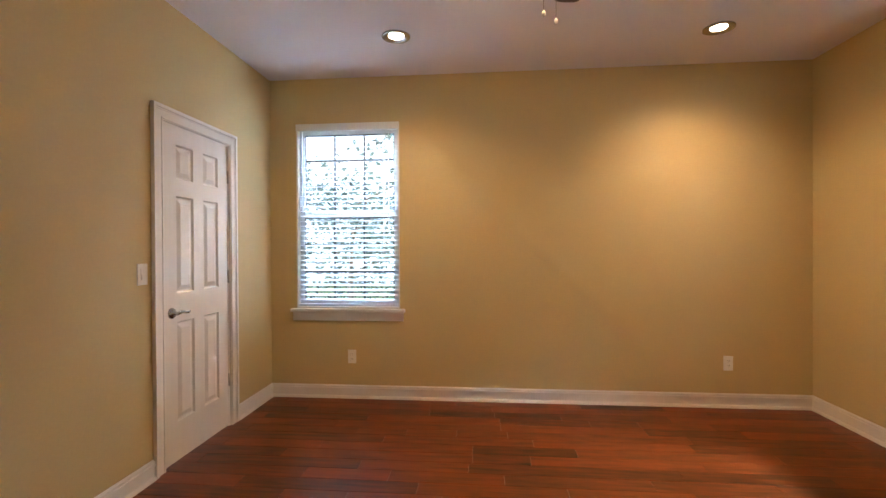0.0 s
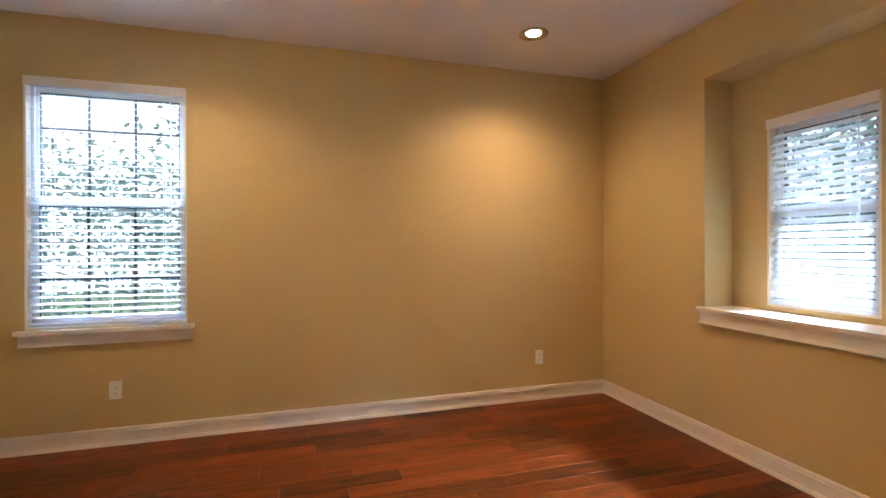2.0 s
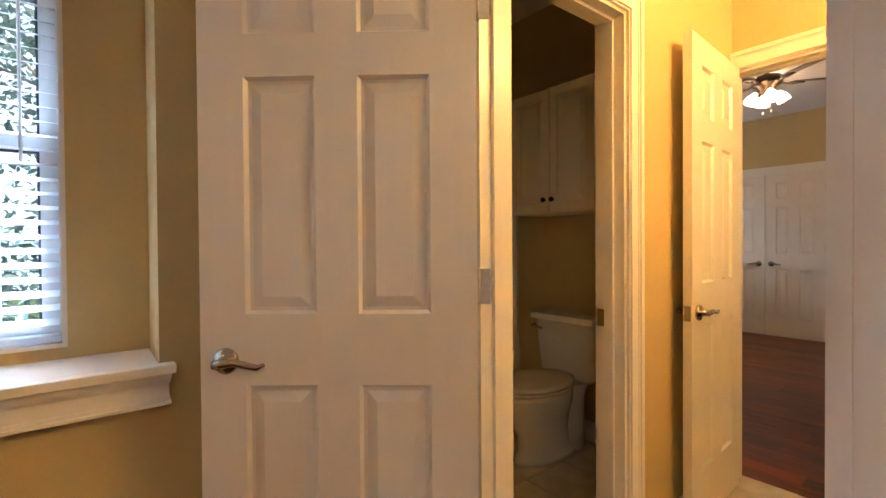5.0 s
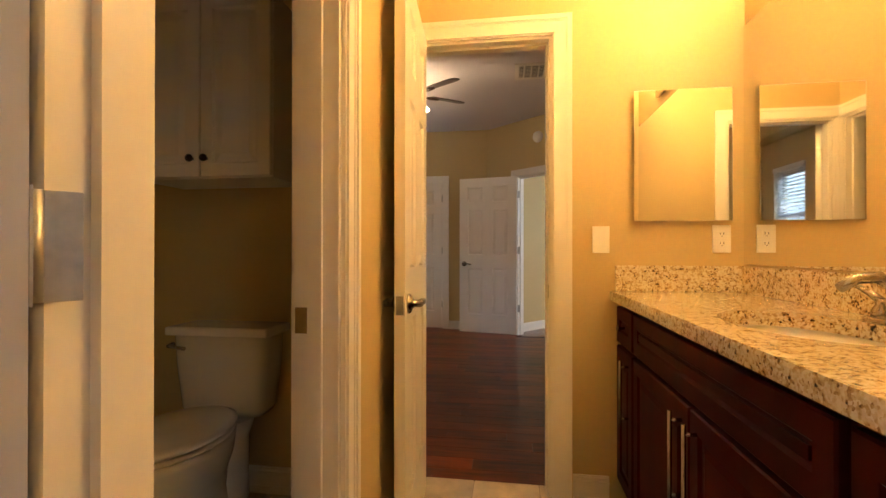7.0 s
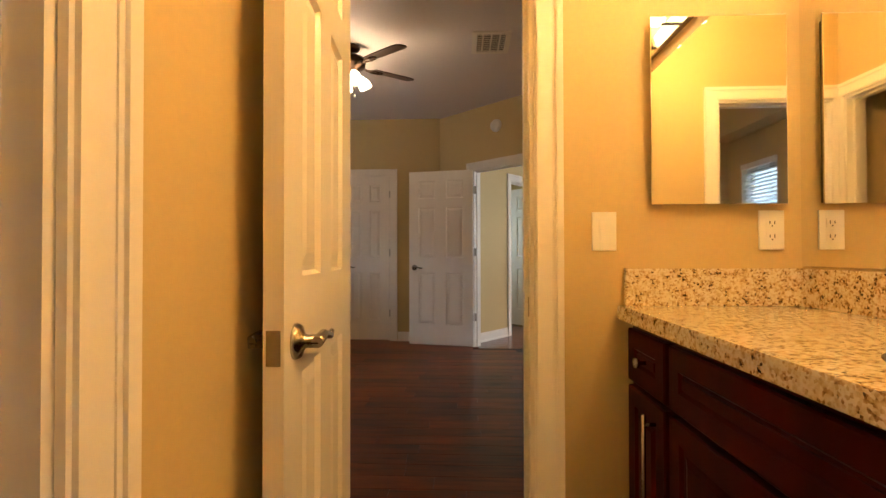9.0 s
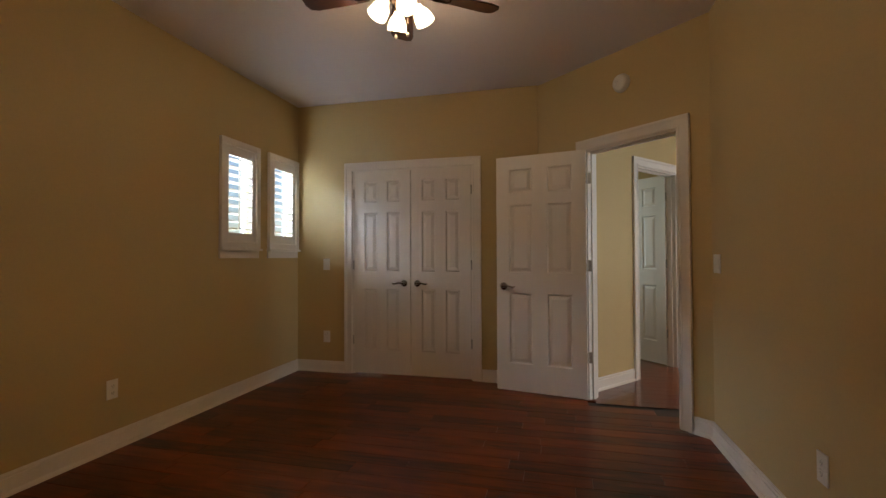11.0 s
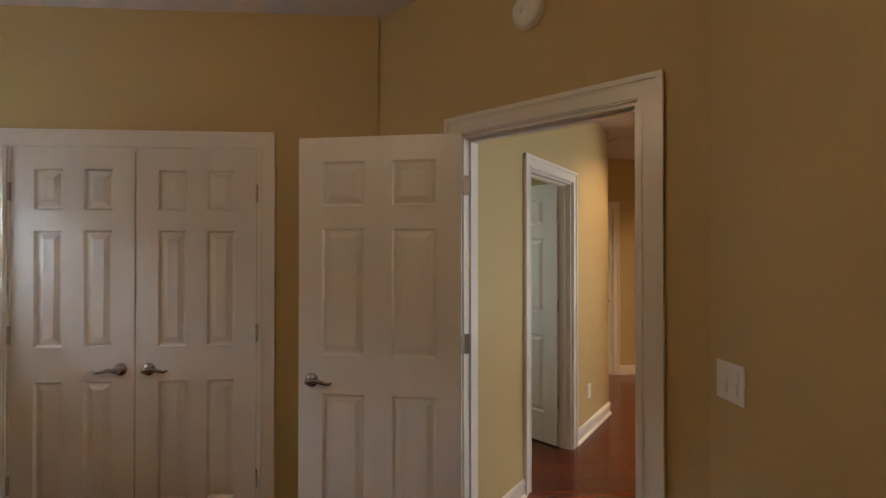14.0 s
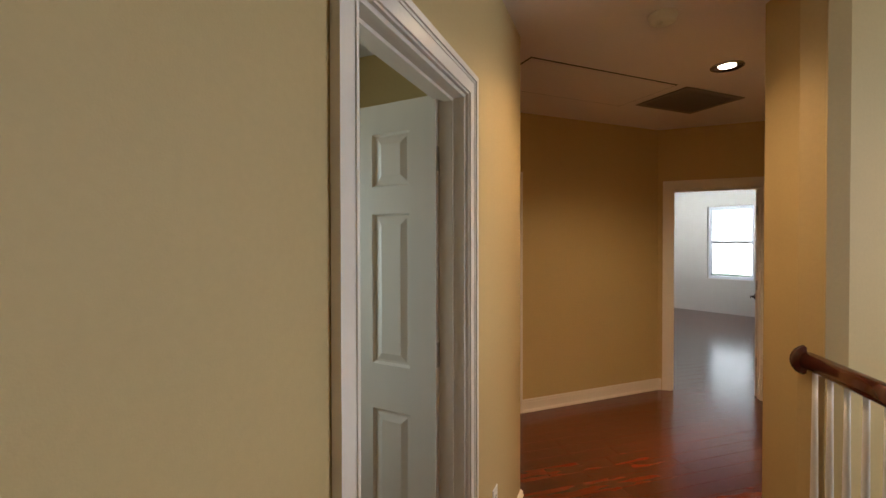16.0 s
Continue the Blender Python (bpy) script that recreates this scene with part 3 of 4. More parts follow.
def fan(x, y, turn, lit, tip=0.575, chain=0.41):
    e = thing("ceiling_fan", pose(x, y, CEIL), "dark bronze ceiling fan with walnut blades and glass-shaded lights", "ceiling fan", "ceiling fans")
    bm = bmesh.new()
    lathe(bm, [(0.0, -0.001), (0.075, -0.001), (0.075, -0.02), (0.05, -0.045), (0.02, -0.05), (0.02, -0.08), (0.06, -0.085), (0.115, -0.1), (0.125, -0.125), (0.115, -0.165), (0.07, -0.185), (0.06, -0.225), (0.035, -0.25), (0.0, -0.255)], n=32)
    part("motor_housing", bm, BRONZE, e)
    for k in range(5):
        a = Matrix.Rotation(radians(turn + 72 * k), 4, 'Z')
        bm = bmesh.new()
        outline = [(0.2, -0.055), (0.3, -0.065), (tip - 0.06, -0.072), (tip - 0.015, -0.06), (tip, -0.03), (tip, 0.03), (tip - 0.015, 0.06), (tip - 0.06, 0.072), (0.3, 0.065), (0.2, 0.055)]
        tilt = Matrix.Translation((0, 0, -0.15)) @ Matrix.Rotation(radians(12), 4, 'X')
        lo = [bm.verts.new(tilt @ Vector((px, py, -0.004))) for px, py in outline]
        hi = [bm.verts.new(tilt @ Vector((px, py, 0.004))) for px, py in outline]
        bm.faces.new(lo[::-1])
        bm.faces.new(hi)
        for i in range(len(lo)):
            bm.faces.new((lo[i], lo[(i + 1) % len(lo)], hi[(i + 1) % len(lo)], hi[i]))
        b = part("blade", bm, BLADE, e)
        b.matrix_basis = a
        bm = bmesh.new()
        tube(bm, [(0.1, 0, -0.145), (0.15, 0.0, -0.165), (0.2, 0.028, -0.158), (0.27, 0.028, -0.156)], 0.008, 8)
        tube(bm, [(0.1, 0, -0.145), (0.15, 0.0, -0.165), (0.2, -0.028, -0.165), (0.27, -0.028, -0.167)], 0.008, 8)
        tube(bm, [(0.27, 0.028, -0.156), (0.285, 0, -0.162), (0.27, -0.028, -0.167)], 0.008, 8)
        part("blade_iron", bm, BRONZE, b)
    for k in range(4):
        a = Matrix.Rotation(radians(turn + 30 + 90 * k), 4, 'Z')
        bm = bmesh.new()
        tube(bm, [(0.04, 0, -0.215), (0.07, 0, -0.225), (0.09, 0, -0.24)], 0.011, 8)
        arm = part("light_arm", bm, BRONZE, e)
        arm.matrix_basis = a
        bm = bmesh.new()
        lathe(bm, [(0.0, 0.01), (0.02, 0.009), (0.026, -0.008), (0.044, -0.036), (0.051, -0.065), (0.053, -0.09), (0.049, -0.09), (0.0, -0.083)], Matrix.Translation((0.09, 0, -0.24)) @ Matrix.Rotation(radians(-28), 4, 'Y'))
        part("shade", bm, SHADE if lit else PORCELAIN, arm, "glowing frosted glass bell shade" if lit else "frosted glass bell shade")
    for dx, dy, dz in ((0.025, 0.018, chain), (-0.03, -0.012, chain - 0.02)):
        bm = bmesh.new()
        cyl(bm, 0.0014, 0.0014, -dz, -0.24, Matrix.Translation((dx, dy, 0)), 6)
        c = part("pull_chain", bm, NICKEL, e)
        bm = bmesh.new()
        lathe(bm, [(0.0, -dz - 0.022), (0.007, -dz - 0.018), (0.009, -dz - 0.006), (0.004, -dz + 0.004), (0.0, -dz + 0.005)], Matrix.Translation((dx, dy, 0)), 12)
        part("chain_knob", bm, BRASS, c)
    return e


# shades stay out of view; their glow is added to fill the room
fan(0.745, 2.36, 73, True, chain=0.5)

# ---- bathroom ----
XV, YB, XT = 1.115, -1.0, 2.50
wall("wall_bath_south", (1.0, YB), (4.985, YB), 0.115, [(0.895, 1.51, 0, 2.045)])
wall("wall_toilet", (XT, YB), (XT, 0.634), 0.115, [(0.97, 1.6, 0, 2.045)])
wall("wall_toilet_south", (2.615, -0.87), (4.47, -0.87), 0.115)
wall("wall_toilet_east", (4.47, -0.985), (4.47, 0.87), 0.115)
wall("wall_toilet_north", (4.47, 0.755), (3.15, 0.755), 0.115)
door_frame("door_frame_toilet", pose(XT, -0.03, 0, 0, 0, 90), 0.63)
e = door_frame("door_frame_guest", pose(1.895, YB, 0, 0, 0, 0), 0.615)
part("strike_plate", boxes((0.018, -0.05, 0.875, 0.0195, -0.022, 0.935)), NICKEL, e)
e = thing("strike_plate", pose(XT, -0.03, 0), "worn metal strike plate on the door jamb", "strike plate")
part("strike", boxes((0.082, 0.0185, 0.88, 0.114, 0.0205, 0.945)), NICKEL, e)
door_leaf("guest_bath_door", pose(2.478, YB + 0.02, 0.01, 0, 0, 94.2), 0.62, "white six-panel door standing open against the passage wall", hinge_side=-1)
baseboard((XT, YB), (XT, 0.634), [(0.885, 1.62)])
baseboard((1.66, YB), (XT, YB), [(0.15, 0.838)])
baseboard((2.615, -0.87), (3.77, -0.87))
plate("light_switch", facing(1.693, YB, 1.135, 0), "switch", "white rocker switch beside the bathroom door")
plate("outlet", facing(1.207, YB, 1.137, 0), "outlet", "white outlet over the granite backsplash")
big = thing("vanity_mirror", pose(0, 0, 0), "large frameless wall mirror over the vanity", "mirror", bm=boxes((1.1165, -0.995, 1.03, 1.1215, 0.62, 2.02)), mat=MIRROR)
mc = thing("medicine_cabinet", pose(1.367, YB, 1.212), "mirrored medicine cabinet on the bathroom wall", "cabinet")
part("body", boxes((-0.185, 0.001, 0.005, 0.185, 0.02, 0.54)), NICKEL, mc)
part("mirror_door", boxes((-0.195, 0.02, 0.0, 0.195, 0.026, 0.555), bevel=0.002), MIRROR, mc)

# vanity units, each its own thing
FX = 1.61


def front(parent, name, y0, y1, z0, z1):
    """A raised-panel cabinet front on the plane x = FX."""
    bm = bmesh.new()
    rings = []
    for inset, d in ((0.0, 0.0), (0.0, 0.016), (0.004, 0.02), (0.05, 0.02), (0.057, 0.012), (0.068, 0.012), (0.085, 0.018)):
        inset = min(inset, (z1 - z0) * 0.42)
        rings.append([bm.verts.new((FX + d, y, z)) for y, z in ((y0 + inset, z0 + inset), (y1 - inset, z0 + inset), (y1 - inset, z1 - inset), (y0 + inset, z1 - inset))])
    for a, b in zip(rings, rings[1:]):
        for i in range(4):
            bm.faces.new((a[i], a[(i + 1) % 4], b[(i + 1) % 4], b[i]))
    bm.faces.new(rings[-1])
    bm.faces.new(rings[0][::-1])
    return part(name, bm, CHERRY, parent)


def bar(parent, y, z0, z1):
    bm = bmesh.new()
    tube(bm, [(FX + 0.05, y, z0), (FX + 0.05, y, z1)], 0.006)
    for z in (z0 + 0.025, z1 - 0.025):
        tube(bm, [(FX + 0.018, y, z), (FX + 0.05, y, z)], 0.005, 8)
    part("bar_handle", bm, NICKEL, parent, "slim satin nickel bar handle")


for nm, y0, y1 in (("vanity_drawer_cabinet", -0.995, -0.732), ("vanity_sink_cabinet", -0.73, 0.36), ("vanity_drawer_cabinet", 0.362, 0.625)):
    u = thing(nm, pose(0, 0, 0), "dark cherry vanity cabinet with raised panels under granite", "cabinet", "vanity units")
    top = 0.725 if "sink" in nm else 0.872
    part("body", boxes((XV + 0.003, y0, 0.1, FX, y1, top), (XV + 0.003, y0, 0.0, FX - 0.06, y1, 0.1)), CHERRY, u)
    if "sink" in nm:
        part("front_rail", boxes((FX - 0.02, y0, 0.7255, FX, y1, 0.872)), CHERRY, u)
        front(u, "false_drawer", y0 + 0.012, y1 - 0.012, 0.7, 0.85)
        mid = (y0 + y1) / 2
        for a, b, h in ((y0 + 0.012, mid - 0.004, mid - 0.05), (mid + 0.004, y1 - 0.012, mid + 0.05)):
            d = front(u, "door", a, b, 0.115, 0.685)
            bar(d, h, 0.41, 0.66)
    else:
        a = y0 + 0.012
        d = front(u, "drawer", a, y1 - 0.01, 0.7, 0.85)
        bm = bmesh.new()
        lathe(bm, [(0.0, 0.0), (0.006, 0.0), (0.005, 0.014), (0.014, 0.022), (0.013, 0.03), (0.0, 0.033)], Matrix.Translation((FX + 0.018, (a + y1) / 2, 0.775)) @ Matrix.Rotation(radians(90), 4, 'Y'), 14)
        part("knob", bm, NICKEL, d, "round satin nickel knob")
        d = front(u, "door", a, y1 - 0.01, 0.115, 0.685)
        bar(d, y1 - 0.06, 0.41, 0.66)

# counter with an oval cut for the sink
SX, SY, RX, RY = 1.395, -0.12, 0.165, 0.25
ct = thing("countertop", pose(0, 0, 0), "speckled beige granite vanity top with backsplash and sink", "countertop")
bm = bmesh.new()
N = 48
rim, outer = [], []
x0, x1, y0, y1 = XV + 0.002, 1.655, YB + 0.002, 0.63
for i in range(N):
    a = 2 * math.pi * i / N
    c, s = math.cos(a), math.sin(a)
    rim.append((SX + RX * c, SY + RY * s))
    k = min((x1 - SX) / c if c > 1e-6 else 9e9, (x0 - SX) / c if c < -1e-6 else 9e9, (y1 - SY) / s if s > 1e-6 else 9e9, (y0 - SY) / s if s < -1e-6 else 9e9)
    outer.append([SX + k * c, SY + k * s])
for cx in (x0, x1):
    for cy in (y0, y1):
        i = min(range(N), key=lambda j: (outer[j][0] - cx) ** 2 + (outer[j][1] - cy) ** 2)
        outer[i] = [cx, cy]
levels = [[bm.verts.new((*p, z)) for p in ring] for ring, z in ((rim, 0.874), (outer, 0.874), (outer, 0.906), ([(SX + (p[0] - SX) * 0.994, SY + (p[1] - SY) * 0.996) for p in outer], 0.914), (rim, 0.914), (rim, 0.874))]
for a, b in zip(levels, levels[1:]):
    for i in range(N):
        bm.faces.new((a[i], a[(i + 1) % N], b[(i + 1) % N], b[i]))
part("slab", bm, GRANITE, ct)
part("backsplash", boxes((XV + 0.002, YB + 0.022, 0.9145, XV + 0.022, 0.63, 1.024), bevel=0.002), GRANITE, ct)
part("side_splash", boxes((XV + 0.002, YB + 0.002, 0.9145, 1.635, YB + 0.021, 1.024), bevel=0.002), GRANITE, ct)
bm = bmesh.new()
rings = []
for f, z in ((1.04, 0.873), (0.98, 0.85), (0.88, 0.79), (0.6, 0.745), (0.12, 0.735)):
    rings.append([bm.verts.new((SX + RX * f * math.cos(2 * math.pi * i / N), SY + RY * f * math.sin(2 * math.pi * i / N), z)) for i in range(N)])
for a, b in zip(rings, rings[1:]):
    for i in range(N):
        bm.faces.new((a[i], a[(i + 1) % N], b[(i + 1) % N], b[i])).smooth = True
bm.faces.new(rings[-1])
part("basin", bm, PORCELAIN, ct, "white undermounted oval basin")
fc = thing("faucet", pose(1.195, -0.12, 0.9145), "satin nickel two-handled basin faucet on the granite", "faucet")
bm = bmesh.new()
box(bm, -0.028, -0.085, 0, 0.028, 0.085, 0.012, 0.004)
lathe(bm, [(0.02, 0.01), (0.018, 0.04), (0.015, 0.06), (0.0, 0.062)], n=16)
tube(bm, [(0, 0, 0.04), (0.012, 0, 0.085), (0.05, 0, 0.112), (0.095, 0, 0.108), (0.13, 0, 0.086)], [0.017, 0.016, 0.0145, 0.013, 0.012], 14)
part("spout", bm, NICKEL, fc)
for s in (-1, 1):
    bm = bmesh.new()
    lathe(bm, [(0.022, 0.012), (0.02, 0.03), (0.013, 0.042), (0.013, 0.055), (0.0, 0.058)], Matrix.Translation((0, s * 0.06, 0)), 16)
    tube(bm, [(0, s * 0.06, 0.05), (0.004, s * 0.09, 0.068), (0.008, s * 0.125, 0.082)], [0.011, 0.009, 0.006], 10)
    part("handle", bm, NICKEL, fc)
# the lamp bar over the mirror
vl = thing("vanity_light", pose(XV, -0.2, 2.13), "satin nickel vanity light bar with three lit shades", "wall light")
part("back_plate", boxes((0.002, -0.34, -0.045, 0.03, 0.34, 0.045), bevel=0.006), NICKEL, vl)
for y in (-0.25, 0.0, 0.25):
    bm = bmesh.new()
    tube(bm, [(0.03, y, 0), (0.075, y, 0.0), (0.095, y, 0.02)], 0.009, 8)
    arm = part("arm", bm, NICKEL, vl)
    bm = bmesh.new()
    lathe(bm, [(0.0, 0.0), (0.03, 0.002), (0.045, 0.05), (0.058, 0.105), (0.054, 0.105), (0.0, 0.09)], Matrix.Translation((0.1, y, 0.0)))
    part("shade", bm, VANITY, arm, "glowing frosted glass shade")

# toilet room
tl = thing("toilet", pose(3.285, -0.87, 0), "white porcelain two-piece toilet with closed lid", "toilet")


def ovals(rows, n=32):
    bm = bmesh.new()
    rings = [[bm.verts.new((rx * math.cos(2 * math.pi * i / n), cy + ry * math.sin(2 * math.pi * i / n), z)) for i in range(n)] for cy, rx, ry, z in rows]
    for a, b in zip(rings, rings[1:]):
        for i in range(n):
            bm.faces.new((a[i], a[(i + 1) % n], b[(i + 1) % n], b[i])).smooth = True
    bm.faces.new(rings[0][::-1])
    bm.faces.new(rings[-1])
    return bm


part("bowl", ovals([(0.34, 0.115, 0.25, 0.0), (0.34, 0.11, 0.245, 0.02), (0.35, 0.095, 0.21, 0.06), (0.37, 0.095, 0.2, 0.15), (0.4, 0.12, 0.22, 0.23), (0.43, 0.165, 0.25, 0.31), (0.45, 0.185, 0.26, 0.37), (0.45, 0.187, 0.262, 0.395), (0.45, 0.17, 0.24, 0.4)]), PORCELAIN, tl)
part("trapway", ovals([(0.16, 0.1, 0.13, 0.0), (0.16, 0.095, 0.125, 0.12), (0.16, 0.1, 0.13, 0.3), (0.16, 0.13, 0.14, 0.385)]), PORCELAIN, tl)
part("seat", ovals([(0.45, 0.183, 0.255, 0.402), (0.45, 0.19, 0.262, 0.407), (0.45, 0.19, 0.262, 0.416), (0.45, 0.186, 0.258, 0.42)]), PORCELAIN, tl)
part("lid", ovals([(0.445, 0.184, 0.258, 0.424), (0.445, 0.19, 0.264, 0.428), (0.445, 0.188, 0.262, 0.44), (0.445, 0.165, 0.235, 0.447), (0.445, 0.05, 0.08, 0.45)]), PORCELAIN, tl)
bm = bmesh.new()
for z, hw, y0, y1 in ((0.39, 0.17, 0.02, 0.17), (0.42, 0.19, 0.015, 0.19), (0.6, 0.212, 0.012, 0.2), (0.73, 0.217, 0.012, 0.205)):
    ring = []
    for i in range(24):
        a = 2 * math.pi * i / 24
        c, s = math.cos(a), math.sin(a)
        ring.append(bm.verts.new((hw * math.copysign(abs(c) ** 0.35, c), (y0 + y1) / 2 + (y1 - y0) / 2 * math.copysign(abs(s) ** 0.45, s), z)))
    if z > 0.39:
        for i in range(24):
            bm.faces.new((last[i], last[(i + 1) % 24], ring[(i + 1) % 24], ring[i])).smooth = True
    else:
        bm.faces.new(ring[::-1])
    last = ring
bm.faces.new(last)
part("tank", bm, PORCELAIN, tl)
part("tank_lid", boxes((-0.228, 0.006, 0.73, 0.228, 0.218, 0.768), bevel=0.012), PORCELAIN, tl)
bm = bmesh.new()
tube(bm, [(0.2, 0.2, 0.69), (0.2, 0.225, 0.69), (0.17, 0.232, 0.688), (0.12, 0.235, 0.683)], [0.012, 0.009, 0.007, 0.008], 10)
part("flush_lever", bm, NICKEL, tl, "small metal flush lever")
wc = thing("wall_cabinet", pose(3.29, -0.87, 1.372), "white two-door wall cabinet over the toilet", "cabinet")
part("body", boxes((-0.3, 0.001, 0, 0.3, 0.28, 0.72)), DOORP, wc)
for s in (-1, 1):
    bm = bmesh.new()
    rings = []
    a, b = (0.003, 0.297) if s > 0 else (-0.297, -0.003)
    for inset, d in ((0.0, 0.281), (0.0, 0.298), (0.003, 0.301), (0.05, 0.301), (0.056, 0.293), (0.066, 0.293), (0.09, 0.299)):
        rings.append([bm.verts.new((x, d, z)) for x, z in ((a + inset, 0.004 + inset), (b - inset, 0.004 + inset), (b - inset, 0.716 - inset), (a + inset, 0.716 - inset))])
    for p, q in zip(rings, rings[1:]):
        for i in range(4):
            bm.faces.new((p[i], p[(i + 1) % 4], q[(i + 1) % 4], q[i]))
    bm.faces.new(rings[-1])
    d = part("door", bm, DOORP, wc)
    bm = bmesh.new()
    lathe(bm, [(0.0, 0.0), (0.006, 0.0), (0.005, 0.012), (0.015, 0.02), (0.014, 0.028), (0.0, 0.031)], Matrix.Translation((s * 0.03, 0.3, 0.075)) @ Matrix.Rotation(radians(-90), 4, 'X'), 14)
    part("knob", bm, BRONZE, d, "round dark metal knob")
tb = thing("bathtub", pose(3.78, -0.868, 0), "white bathtub with a tall white surround", "bathtub")
part("tub", boxes((0, 0.002, 0, 0.06, 1.42, 0.46), (0.06, 0.002, 0, 0.68, 0.08, 0.46), (0.06, 1.34, 0, 0.68, 1.42, 0.46), (0.6, 0.08, 0, 0.68, 1.34, 0.46), (0.06, 0.08, 0, 0.6, 1.34, 0.12), bevel=0.015), PORCELAIN, tb)
part("surround", boxes((0.668, 0.022, 0.461, 0.686, 1.4, 1.9)), PORCELAIN, tb)
part("surround", boxes((0.02, 0.002, 0.461, 0.68, 0.022, 1.9)), PORCELAIN, tb)
part("surround", boxes((0.02, 1.4, 0.461, 0.68, 1.42, 1.9)), PORCELAIN, tb)

# ---- second bedroom ----
X2, YC = 4.87, -5.24
B, A = (1.265, -4.235), (2.40, -5.26)
MB, LB = run(B, A)
wall("wall_guest_east", (X2, YC), (X2, YB - 0.115), 0.15, [(0.055, 0.495, 1.28, 2.125), (0.69, 1.125, 1.28, 2.125)], lead=0.115, tail=0.115)
wall("wall_guest_south", (2.40, YC), (X2, YC), 0.115, [(0.607, 1.85, 0, 2.045)], tail=0.1)
wall("wall_guest_angle", B, A, 0.115, [(0.209, 0.989, 0, 2.045)], tail=0.05)
wall("wall_guest_west", (1.265, YB - 0.115), (1.265, -4.235), 0.115)
fr3 = door_frame("door_frame_hall", MB @ pose(0.209, 0, 0), 0.78)
part("strike_plate", boxes((0.018, -0.05, 0.875, 0.0195, -0.022, 0.935)), NICKEL, fr3)
hp = MB @ Vector((0.969, 0.02, 0.012))
door_leaf("guest_hall_door", pose(hp.x, hp.y, 0.012, 0, 0, -11.3), 0.765, "white six-panel bedroom door standing open", hinge_side=-1)
door_frame("door_frame_wardrobe", pose(3.007, YC, 0), 1.243, both=False)
for k, (x, rz, hs, lab) in enumerate(((3.027, 0, 1, ""), (4.23, 180, -1, ""))):
    door_leaf("wardrobe_door", pose(x, YC - 0.02, 0.012, 0, 0, rz), 0.598, "closed white six-panel wardrobe door with lever handle", knobs=(1 if rz == 0 else -1,), hinge_side=hs, latch=False, group="pair of wardrobe doors")
thing("closet_back", pose(0, 0, 0), "tan painted wardrobe back wall", "wall", kind="structure", bm=boxes((2.9, -5.9, 0, 4.4, -5.8, CEIL)), mat=PAINT)
baseboard((X2, YC), (X2, YB - 0.115))
baseboard((2.40, YC), (X2, YC), [(0.522, 1.935)])
baseboard(B, A, [(0.124, 1.074)])
baseboard((1.265, YB - 0.115), (1.265, -4.235))
baseboard((X2, YB - 0.115), (1.265, YB - 0.115), [(2.13, 2.97)])
plate("light_switch", facing(4.536, YC, 1.098, 0), "switch", "white rocker switch beside the wardrobe")
plate("outlet", facing(4.532, YC, 0.359, 0), "outlet", "white duplex outlet beside the wardrobe")
plate("outlet", facing(X2, -3.19, 0.368, 90), "outlet", "white duplex outlet low on the tan wall")
plate("light_switch", facing(1.265, -4.13, 1.12, -90), "switch", "white double rocker switch near the door", 2)
plate("outlet", facing(1.265, -2.99, 0.37, -90), "outlet", "white duplex outlet low on the tan wall")
fan(3.02, -3.25, 1, True)


def smoke_alarm(m):
    e = thing("smoke_alarm", m, "round white smoke alarm", "smoke alarm", "smoke alarms")
    bm = bmesh.new()
    lathe(bm, [(0.0, 0.0), (0.07, 0.0), (0.07, 0.012), (0.064, 0.016), (0.064, 0.02), (0.06, 0.034), (0.045, 0.042), (0.0, 0.043)], n=36)
    part("case", bm, PLASTIC, e)
    bm = bmesh.new()
    lathe(bm, [(0.0, 0.042), (0.014, 0.043), (0.013, 0.046), (0.0, 0.0465)], Matrix.Translation((0.02, 0.0, 0)), 14)
    part("test_button", bm, PLASTIC, e)


smoke_alarm(MB @ pose(0.64, 0.001, 2.49, -90, 0, 0))
vt = thing("ceiling_vent", pose(1.89, -3.23, CEIL), "white louvred ceiling air vent", "vent")
part("frame", boxes((-0.15, -0.19, -0.008, -0.11, 0.19, -0.001), (0.11, -0.19, -0.008, 0.15, 0.19, -0.001), (-0.11, -0.19, -0.008, 0.11, -0.15, -0.001), (-0.11, 0.15, -0.008, 0.11, 0.19, -0.001)), TRIM, vt)
part("backing", boxes((-0.11, -0.15, -0.003, 0.11, 0.15, -0.001)), SLOT, vt)
for k in range(3):
    part("bar", boxes((-0.066 + 0.066 * k - 0.006, -0.15, -0.0075, -0.066 + 0.066 * k + 0.006, 0.15, -0.003)), TRIM, vt)
for k in range(9):
    part("slat", boxes((-0.11, -0.135 + 0.0335 * k - 0.004, -0.0065, 0.11, -0.135 + 0.0335 * k + 0.004, -0.0032)), TRIM, vt)


